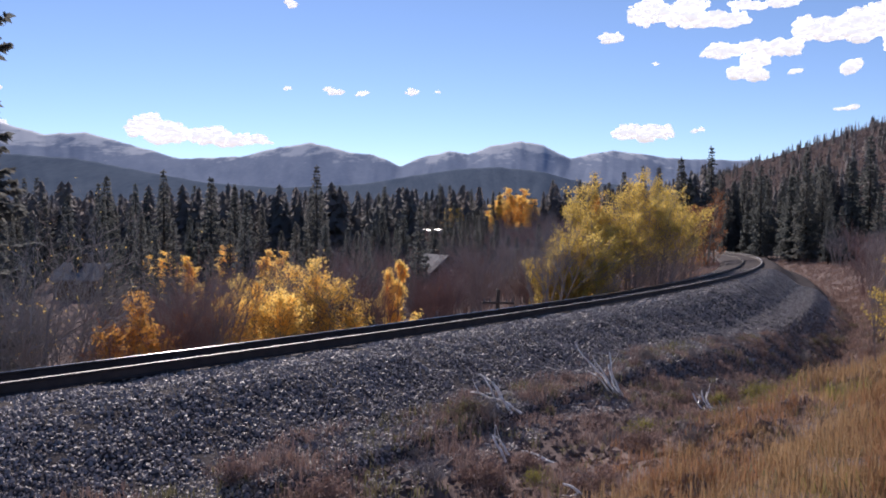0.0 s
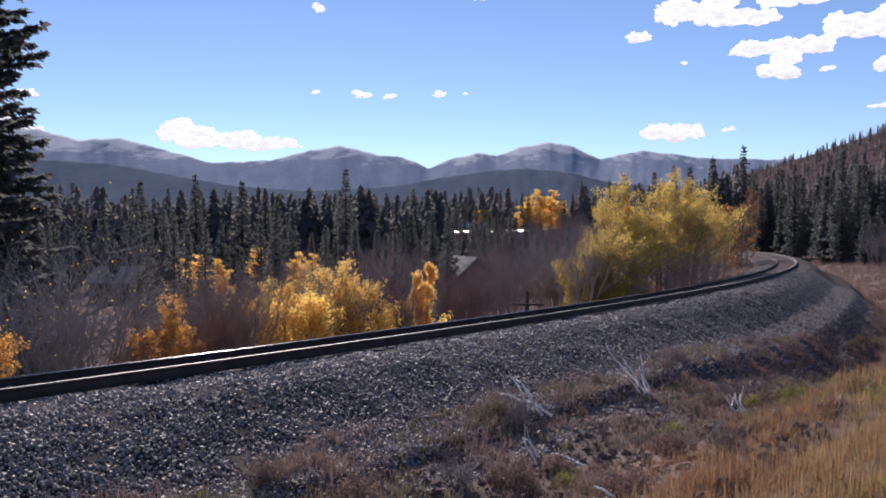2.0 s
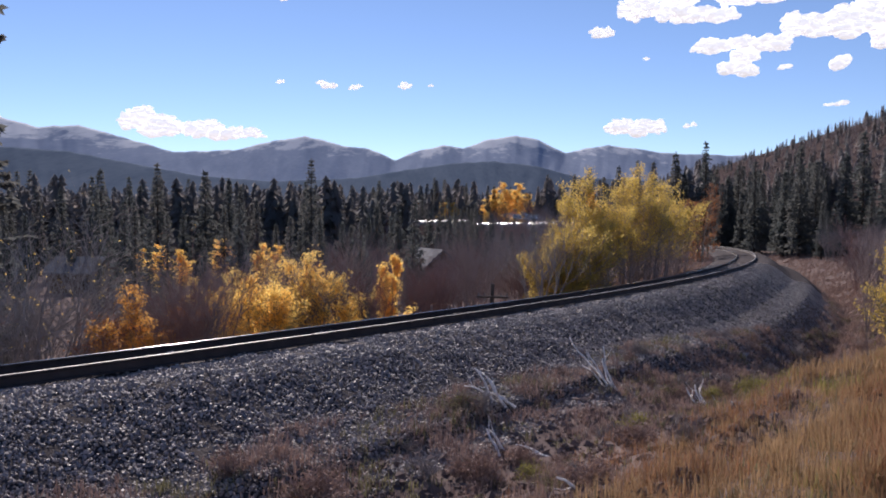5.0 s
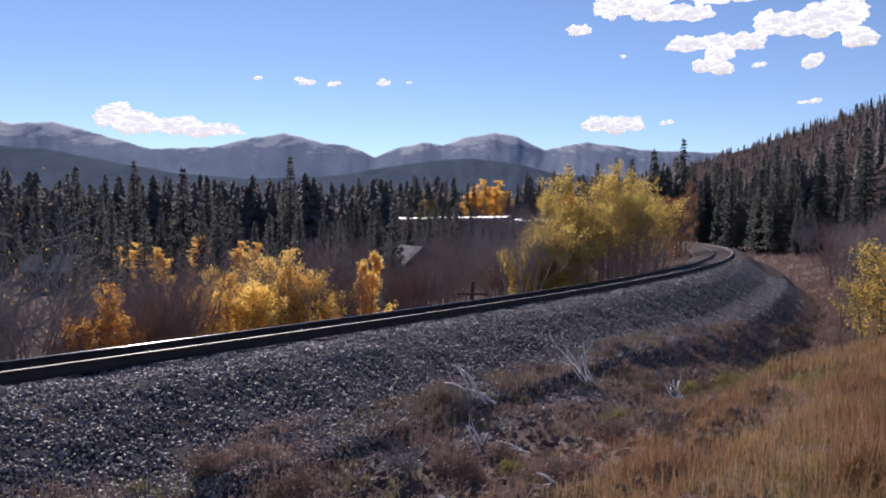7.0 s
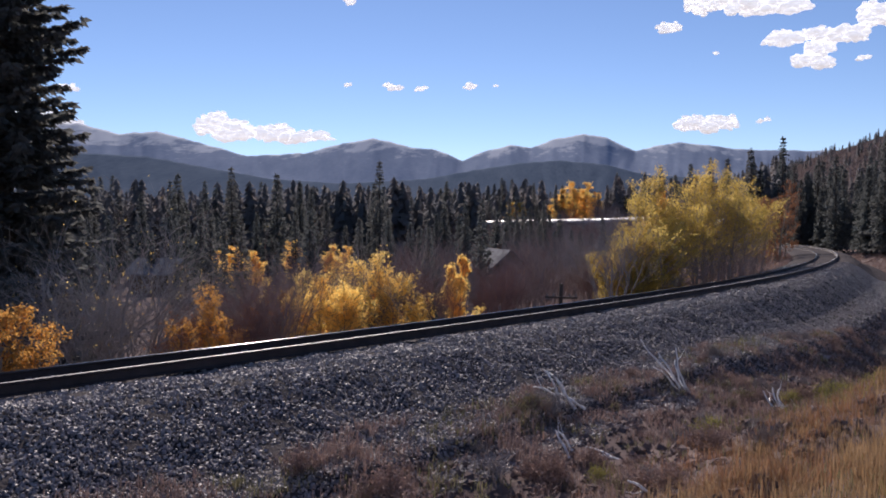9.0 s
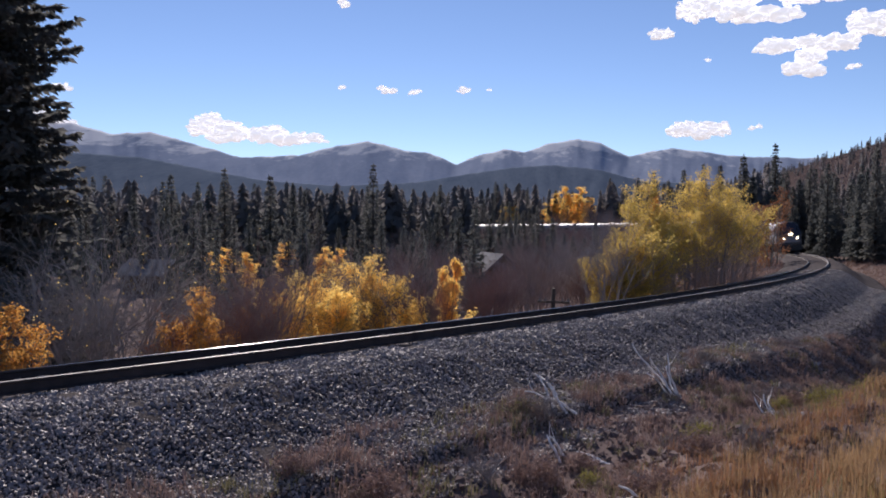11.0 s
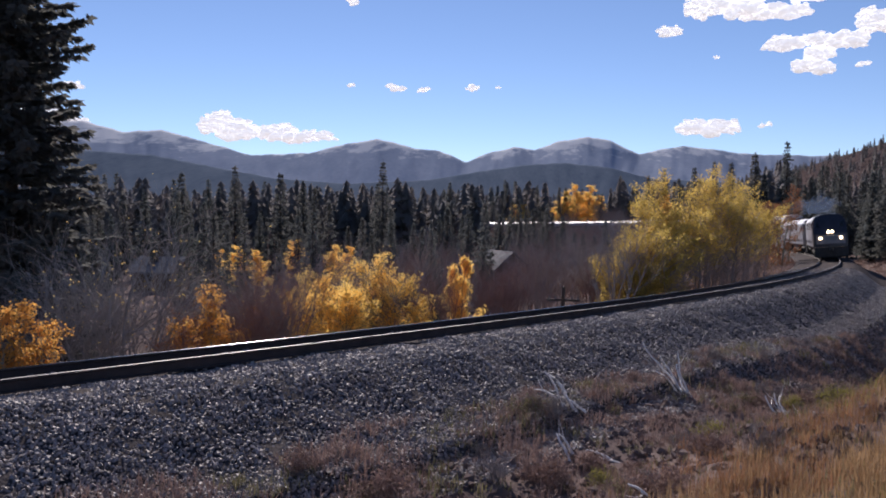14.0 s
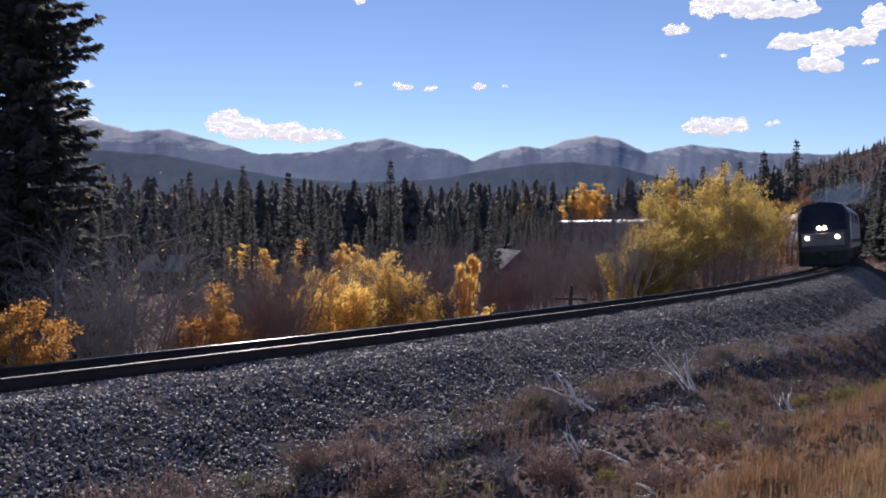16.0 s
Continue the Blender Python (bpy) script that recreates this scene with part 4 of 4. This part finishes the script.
def build_plants():
    blades("tawny_grass", "tall dry tawny and straw-coloured grass", 30000, bank(7.0, 14.5, -16, 14, 0.5, 78, 0.0, 3.4), 0.30, 0.0034, M_GRASS, 51, 8)
    blades("rust_grass", "rust-red dead grass in patches on the bank", 20000, bank(6.4, 13.5, -13, 12, 0.95, 79, 0.0, 2.8), 0.32, 0.0034, M_RUST, 58, 8)
    blades("meadow_grass", "short dry grass on the flat above the bank", 12000, bank(9.8, 19, -34, -9, 0.5, 87), 0.24, 0.0036, M_GRASS, 64, 8)
    blades("seed_stalks", "thin pale seed stalks above the grass", 5500, bank(8.8, 14.5, -16, 12, 0.9, 84), 0.55, 0.0020, M_GRASS, 59, 2)
    blades("green_grass", "fresh green blades among the dry grass", 5000, bank(9.4, 13.5, -16, 4, 1.15, 85), 0.22, 0.0034, M_WEED, 60, 8)
    blades("far_bank_grass", "dry straw-coloured grass on the ditch bank", 13000, bank(8.4, 22, -1, 46, 0.8, 81), 0.40, 0.009, M_GRASS, 52, 6)
    blades("olive_grass", "olive-green grass on the ditch bank", 7000, bank(7.4, 18, -3, 40, 0.9, 86), 0.32, 0.008, M_WEED, 61, 6)
    blades("weeds", "dull green weeds among the dead brush", 5500, bank(3.6, 11, -12, 45, 1.05, 80, 2.0), 0.22, 0.007, M_GREEN, 53, 8, "weeds")
    blades("dead_brush", "low dead brown brush along the ballast foot", 21000, bank(3.5, 9.4, -14, 60, 0.85, 77, 1.8), 0.22, 0.0065, M_BRUSH, 54, 8, "brush")
    blades("valley_grass", "yellowed grass on the slope below the track", 4000, bank(-14, -3.4, -20, 60), 0.35, 0.010, M_GRASS, 55, 6)
    blades("inner_brush", "low brown brush inside the bend of the track", 9000, bank(-16, -2.8, 38, 140), 0.4, 0.014, M_BRUSH, 56, 6, "brush")
    blades("far_ditch_brush", "low brown brush beyond the far ditch", 17000, bank(6.2, 20, 16, 110), 0.42, 0.013, M_BRUSH, 57, 6, "brush")
    low = [make_shrub(0.7, 1.1, 300 + i, (M_TWIGGREY, M_BRUSH, M_TWIGGREY, M_BRUSH)[i], stems=16, level=2, leaves=(0, 260, 0, 420)[i], leafmat=(None, M_GREEN, None, M_BRUSH)[i], name="low_shrub", spread=0.9, lift=0.08)
           for i in range(4)]
    rng = random.Random(23)
    for i in range(170):
        s = -10 + 55 * rng.random() ** 1.2
        p, _ = on_track(s, rng.uniform(3.7, 9.0) + 1.7 * float(smooth(s, 6, 24)))
        m = Matrix.Translation((p.x, p.y, zs(p.x, p.y))) @ pose(0, 0, 0, 0, 0, rng.uniform(0, 360))
        k = rng.uniform(0.25, 0.8)
        if i < 4:
            o = tagged(low[i], "low scraggly brown shrub at the ballast foot", "shrub", "low shrubs on the bank")
        else:
            o = copy_thing(low[i % 4], Matrix.Identity(4))
        o.matrix_basis = m @ Matrix.Diagonal((k * 1.2, k * 1.2, k, 1))
    bush = make_shrub(0.9, 1.2, 320, M_TWIG, stems=16, level=2, leaves=1100, leafmat=M_WEED, name="leafy_bush")
    put(bush, 22.0, 18.0, size=0.6)
    tagged(bush, "small olive-green leafy bush on the ditch edge", "shrub", "leafy bushes by the ditch")
    for az, d, k in [(23.2, 19.0, 0.5), (19.6, 17.5, 0.4), (24.8, 24.0, 0.7), (14.5, 13.0, 0.45), (7.0, 10.2, 0.35)]:
        put_copy(bush, az, d, az * 70, k)


def build_branches():
    """Bleached dead stems standing and lying along the foot of the ballast."""
    rng = random.Random(9)
    for az, d, n, size, way in [(13.1, 16.0, 5, 1.3, (-0.78, 0.25, 0.65)), (5.0, 13.2, 5, 1.05, (-0.78, 0.25, 0.62)), (19.6, 15.0, 4, 0.6, (-0.7, 0.3, 0.35)), (9.0, 11.4, 2, 0.6, (-0.9, 0.4, 0.15)),
                                (5.4, 11.2, 2, 0.5, (-0.5, 0.2, 0.6)), (20.6, 14.6, 2, 0.5, (-0.9, 0.1, 0.2)), (11.0, 8.8, 1, 0.45, (-0.8, 0.4, 0.2))]:
        x, y = polar(az, d)
        z = zs(x, y)
        s = Soup()
        for k in range(n):
            q = (Vector(way) + rnd_dir(rng) * 0.13).normalized()
            pts = [Vector((rng.uniform(-0.2, 0.2), rng.uniform(-0.1, 0.1), -0.02))]
            ln = size * rng.uniform(0.6, 1.1)
            for j in range(8):
                q = (q + rnd_dir(rng) * 0.26 + Vector((0, 0, 0.10 if j < 4 else -0.04))).normalized()
                nx = pts[-1] + q * (ln / 8)
                nx.z = max(nx.z, zs(x + nx.x, y + nx.y) - z + 0.02)
                pts.append(nx)
            s.tube(pts, 0.026, 0.011, 5)
            j = rng.randrange(3, 7)
            e = (q + rnd_dir(rng) * 0.9).normalized()
            s.tube([pts[j], pts[j] + e * 0.12, pts[j] + e * 0.24 + Vector((0, 0, 0.05))], 0.010, 0.004, 4)
        ob = s.make("dead_branch", M_DRIFT, smooth=True)
        ob.matrix_basis = Matrix.Translation((x, y, z))
        tagged(ob, "bleached white dead stems on the brushy bank", "branch", "dead branches")


# ---- cabins and pole ----
def build_cabin(az, d, w, l, wall, rise, turn):
    x, y = polar(az, d)
    c = tagged(new("cabin"), "log cabin with a pale metal roof among trees", "house", "cabins in the valley")
    c.matrix_basis = Matrix.Translation((x, y, zg(x, y))) @ pose(0, 0, 0, 0, 0, turn)
    bm = box(w, l, wall, (0, 0, -0.3), 0.03)
    for sgn in (1, -1):
        v = [bm.verts.new((-w / 2, sgn * l / 2, wall - 0.3)), bm.verts.new((w / 2, sgn * l / 2, wall - 0.3)), bm.verts.new((0, sgn * l / 2, wall + rise - 0.3))]
        bm.faces.new(v)
    part("wall", bm, M_LOG, c)
    for sgn in (1, -1):
        sl = math.hypot(w / 2 + 0.5, rise * (w / 2 + 0.5) / (w / 2))
        ang = math.degrees(math.atan2(rise, w / 2))
        bm = box(sl, l + 1.0, 0.12, (0, 0, 0), 0.02)
        bmesh.ops.transform(bm, matrix=pose(0, 0, wall + rise - 0.28, 0, sgn * ang, 0) @ Matrix.Translation((sgn * sl / 2, 0, 0)), verts=bm.verts)
        part("roof", bm, M_ROOFMETAL, c, "pale sheet-metal roof slope")
    for k in (-1, 1):
        win = part("window", box(1.1, 0.12, 1.1, (k * w * 0.22, -l / 2 - 0.02, 1.0), 0.02), M_ROOFMETAL, c)
        part("pane", box(0.9, 0.05, 0.9, (k * w * 0.22, -l / 2 - 0.08, 1.1)), M_GLASS, win)
    part("chimney", box(0.5, 0.5, 1.6, (w * 0.18, l * 0.2, wall + rise * 0.4), 0.03), M_LOG, c)


def build_pole(az, d, top):
    x, y = polar(az, d)
    z = zg(x, y)
    p = tagged(new("utility_pole"), "old weathered wooden line pole with one crossarm", "utility pole")
    p.matrix_basis = Matrix.Translation((x, y, z)) @ pose(0, 0, 0, 0, 2, -az + 8)
    h = top + EYE - z
    part("post", drum(0.11, h + 0.5, (0, 0, h / 2 - 0.25), seg=10, r2=0.075), M_POLE, p)
    part("crossarm", box(1.35, 0.08, 0.09, (0, -0.1, h - 0.60), 0.01), M_POLE, p)
    for k in (-0.6, -0.35, 0.35, 0.6):
        part("insulator", drum(0.04, 0.12, (k, -0.1, h - 0.45), seg=8, r2=0.025), M_ROOFMETAL, p)


def build_sapling(az, d):
    """A thin leafless young stem by the ditch."""
    rng = random.Random(3)
    s, tips = Soup(), []
    grow(s, rng, Vector((0, 0, -0.1)), Vector((0.05, 0, 1)), 1.5, 0.022, 2, tips, 0.5, 3, 0.3)
    ob = tagged(s.make("sapling", M_TWIG), "thin leafless sapling standing beside the ditch", "tree")
    x, y = polar(az, d)
    ob.matrix_basis = Matrix.Translation((x, y, zs(x, y)))


# ---- the train ----
def hull(section, stations, name, material, parent, label="", caps=True):
    """A body lofted from a cross-section (x, z) through stations of (y, width factor, height factor, lift)."""
    bm = bmesh.new()
    rings = []
    for y, fw, fh, lift in stations:
        rings.append([bm.verts.new((x * fw, y, lift + z * fh)) for x, z in section])
    n = len(section)
    for a, b in zip(rings, rings[1:]):
        for k in range(n):
            bm.faces.new((a[k], a[(k + 1) % n], b[(k + 1) % n], b[k]))
    if caps:
        bm.faces.new(rings[0][::-1])
        bm.faces.new(rings[-1])
    bmesh.ops.recalc_face_normals(bm, faces=bm.faces)
    return part(name, bm, material, parent, label)


def truck(parent, y, wheels, label):
    fr = part("truck", box(2.3, wheels * 1.15 + 0.3, 0.35, (0, y, 0.55), 0.05), M_BLACK, parent, label)
    for k in range(wheels):
        wy = y + (k - (wheels - 1) / 2) * (2.7 / max(1, wheels - 1))
        for sx in (-0.75, 0.75):
            part("wheel", drum(0.50, 0.13, (sx, wy, 0.50), "X", 20, 0.02), M_RAILSIDE, fr)
        part("axle", drum(0.08, 1.5, (0, wy, 0.5), "X", 8), M_BLACK, fr)
    for sx in (-1.16, 1.16):
        part("side_frame", box(0.12, wheels * 1.1 + 0.4, 0.22, (sx, y, 0.62), 0.03), M_BLACK, fr)


ROOF = [(-1.5, 1.15), (-1.52, 3.2), (-1.46, 3.75), (-1.2, 4.12), (-0.7, 4.30), (0, 4.35), (0.7, 4.30), (1.2, 4.12), (1.46, 3.75), (1.52, 3.2), (1.5, 1.15)]


def build_locomotive(lead):
    e = new("locomotive")
    tagged(e, "silver diesel passenger locomotive with dark nose and lit headlights" if lead else "second silver diesel locomotive coupled behind the first", "locomotive", "locomotives")
    L = 21.0
    hull(ROOF, [(-L / 2 + 0.3, 1, 1, 0), (L / 2 - 2.3, 1, 1, 0)], "body", M_SILVER, e, "brushed silver carbody")
    # cab: full-width face sloping back above the sill
    hull(ROOF, [(L / 2 - 2.3, 1.0, 1.0, 0), (L / 2 - 1.35, 0.985, 0.985, 0.02)], "cab", M_DARKPAINT, e)
    bm = bmesh.new()
    sec = [(-1.5, 1.15), (-1.5, 2.45), (-1.47, 3.2), (-1.40, 3.72), (-1.12, 4.06), (-0.6, 4.22), (0, 4.26), (0.6, 4.22), (1.12, 4.06), (1.40, 3.72), (1.47, 3.2), (1.5, 2.45), (1.5, 1.15)]

    def face_y(z, x):
        back = 0 if z < 2.5 else (z - 2.5) * 0.62
        return L / 2 - 0.25 - back - 0.16 * (abs(x) / 1.5) ** 2
    a = [bm.verts.new((x, L / 2 - 1.35, z)) for x, z in sec]
    b = [bm.verts.new((x * 0.97, min(face_y(z, x), L / 2 - 0.2), z - 0.04 * (z > 3))) for x, z in sec]
    n = len(sec)
    for k in range(n - 1):
        bm.faces.new((a[k], a[k + 1], b[k + 1], b[k]))
    mid = [bm.verts.new((x * 0.97, face_y(z, x), z)) for x, z in ((0, 2.45), (0, 1.15))]
    bm.faces.new((b[0], b[1], mid[0], mid[1]))
    bm.faces.new((mid[1], mid[0], b[11], b[12]))
    for k in range(1, 6):
        bm.faces.new((b[k], b[k + 1], mid[0]))
    for k in range(6, 11):
        bm.faces.new((b[k], b[k + 1], mid[0]))
    bmesh.ops.recalc_face_normals(bm, faces=bm.faces)
    part("nose", bm, M_DARKPAINT, e, "dark sloping cab front")
    # grey lower nose band
    part("nose_band", box(2.5, 0.10, 0.85, (0, L / 2 - 0.27, 1.45), 0.04), M_GREYNOSE, e, "grey band below the headlights")
    for sx in (-0.68, 0.68):
        bm = box(1.12, 0.05, 0.62, (0, 0, 0), 0.02)
        bmesh.ops.transform(bm, matrix=pose(sx, L / 2 - 0.72, 3.02, 32, 0, 0), verts=bm.verts)
        part("windscreen", bm, M_GLASS, e, "dark cab window")
    # lamps: a pair in the middle, and one low on each side
    for sx in (-0.16, 0.16):
        part("headlight", drum(0.13, 0.12, (sx, L / 2 - 0.24, 2.62), "Y", 16, 0.01), M_LAMP if lead else M_GLASS, e, "bright lit headlight" if lead else "")
    for sx in (-0.88, 0.88):
        part("ditch_light", drum(0.125, 0.12, (sx, L / 2 - 0.20, 2.02), "Y", 16, 0.01), M_LAMP if lead else M_GLASS, e, "bright lit ditch light" if lead else "")
    bm = box(2.9, 0.5, 0.95, (0, L / 2 - 0.35, 0.2), 0.08)
    part("pilot", bm, M_BLACK, e, "black pilot plate")
    part("coupler", box(0.35, 0.7, 0.3, (0, L / 2 + 0.1, 0.72), 0.05), M_BLACK, e)
    part("sill", box(2.7, L - 1.5, 0.3, (0, -0.4, 0.95), 0.03), M_BLACK, e)
    part("fuel_tank", box(2.4, 5.0, 0.75, (0, 0, 0.3), 0.12), M_BLACK, e)
    truck(e, 6.4, 2, "")
    truck(e, -6.4, 2, "")
    for k, y in enumerate((-7.6, -5.4, -3.2)):
        part("roof_fan", drum(0.75, 0.16, (0, y, 4.40), "Z", 20, 0.02), M_BLACK, e)
    part("exhaust_stack", box(0.7, 1.0, 0.25, (0, 0.5, 4.28), 0.04), M_BLACK, e)
    part("horn", box(0.5, 0.4, 0.16, (0.3, 5.5, 4.34), 0.04), M_BLACK, e)
    for sx in (-1, 1):
        for y in (3.2, -1.2, -4.8):
            part("grille", box(0.05, 1.7, 0.7, (sx * 1.515, y, 2.95), 0.01), M_BLACK, e)
        part("cab_window", box(0.05, 0.8, 0.6, (sx * 1.515, L / 2 - 2.9, 2.95), 0.01), M_GLASS, e)
        part("cab_door", box(0.05, 0.7, 1.9, (sx * 1.515, L / 2 - 4.2, 1.5), 0.01), M_SILVER, e)
        part("stripe", box(0.02, L - 4.5, 0.26, (sx * 1.512, -0.9, 1.55)), M_DARKPAINT, e, "dark blue stripe")
    return e


def build_coach():
    e = tagged(new("passenger_car"), "tall silver double-deck passenger car", "railway car", "passenger cars")
    L = 25.6
    sec = [(x, z if z < 2 else 1.15 + (z - 1.15) * 1.18) for x, z in ROOF]
    sec = [(x, z - (0.75 if z < 1.3 else 0)) for x, z in sec]
    hull(sec, [(-L / 2, 0.96, 0.985, 0.03), (-L / 2 + 0.25, 1, 1, 0), (L / 2 - 0.25, 1, 1, 0), (L / 2, 0.96, 0.985, 0.03)], "body", M_COACH, e, "fluted silver carbody")
    for sx in (-1, 1):
        for k in range(11):
            y = -L / 2 + 2.2 + k * 2.12
            part("window", box(0.04, 1.5, 0.62, (sx * 1.515, y, 3.35), 0.02), M_GLASS, e)
            if 2 < k < 9:
                part("window", box(0.04, 1.4, 0.6, (sx * 1.505, y, 1.35), 0.02), M_GLASS, e)
        part("stripe", box(0.02, L - 1.0, 0.3, (sx * 1.515, 0, 2.55)), M_DARKPAINT, e, "dark blue stripe")
    part("diaphragm", box(1.2, 0.5, 2.4, (0, L / 2 + 0.1, 1.8), 0.05), M_BLACK, e)
    truck(e, 9.2, 2, "")
    truck(e, -9.2, 2, "")
    return e


HEAD_AT_END, SPEED, GAIN = 34.0, 12.6, 0.07    # the head's arc length and speed at 16 s, and half its acceleration


def train_rows(offset):
    """A vehicle whose middle trails the head by offset metres."""
    rows = []
    for i in range(33):
        t = i * 0.5
        s = HEAD_AT_END + SPEED * (16 - t) - GAIN * (16 - t) ** 2 + offset
        p, th = on_track(s, 0, -CANT / 2)
        rows.append((t, Matrix.Translation(p) @ pose(0, 0, 0, 1.04, math.degrees(math.atan(CANT / 1.51)), 180 - math.degrees(th))))
    return rows


MOVERS = []


def build_smoke():
    """A thin blue haze of exhaust that rides above the leading engine."""
    m = bpy.data.materials.new("exhaust_haze")
    m.use_nodes = True
    n, l = m.node_tree.nodes, m.node_tree.links
    b, t, s = n["Principled BSDF"], n.new("ShaderNodeBsdfTransparent"), n.new("ShaderNodeMixShader")
    b.inputs["Base Color"].default_value, b.inputs["Roughness"].default_value = (0.62, 0.74, 0.9, 1), 1.0
    b.inputs["Specular IOR Level"].default_value = 0.0
    s.inputs[0].default_value = 0.05
    l.new(t.outputs[0], s.inputs[1])
    l.new(b.outputs[0], s.inputs[2])
    l.new(s.outputs[0], n["Material Output"].inputs["Surface"])
    ob = tagged(new("exhaust_smoke"), "thin bluish exhaust haze above the engine", "smoke")
    rng = random.Random(4)
    ball = bmesh.new()
    bmesh.ops.create_icosphere(ball, subdivisions=2, radius=1)
    puff = part("puff", ball, m, ob, smooth=True)
    for k in range(150):
        f = rng.random()
        o = puff if k == 0 else new("puff", puff.data)
        r = 0.16 + 0.30 * rng.random() * (0.4 + f)
        o.parent, o.visible_shadow = ob, False
        o.matrix_basis = Matrix.Translation((rng.gauss(-0.5 * f, 0.6 + 0.6 * f), -4 - 16 * f, 4.4 + 0.9 * f + abs(rng.gauss(0, 0.35 + 0.4 * f)))) @ Matrix.Diagonal((r, r * 1.6, r, 1))
    MOVERS.append((ob, 10.5))


def build_train():
    a, b = build_locomotive(True), build_locomotive(False)
    for e in (a, b):
        for o in e.children:
            for v in ([] if o.data.get("fitted") else o.data.vertices):
                v.co.x, v.co.z = v.co.x * 0.92, v.co.z * (0.94 if v.co.z > 1.3 else 1.0)
            o.data["fitted"] = 1
    MOVERS.append((a, 10.5))
    MOVERS.append((b, 10.5 + 21.6))
    at = 21.0 + 21.6 + 0.6
    first = build_coach()
    for k in range(5):
        c = first if k == 0 else copy_thing(first, Matrix.Identity(4))
        MOVERS.append((c, at + 12.9))
        at += 26.3


def motions():
    for ob, off in MOVERS:
        walk(ob, train_rows(off))
    for ob, rows in DRIFTERS:
        walk(ob, rows)


build_ground()
build_track()
build_mountains()
build_clouds()
build_trees()
build_far_wood()
build_snags()
build_plants()
build_branches()
build_cabin(-0.6, 92, 5.2, 7, 2.8, 2.2, 25)
build_cabin(-24.4, 95, 5.0, 5.2, 2.7, 1.4, 80)
build_pole(4.0, 33, -2.9)
build_sapling(29.2, 21)
build_train()
build_smoke()
build_stones()
motions()
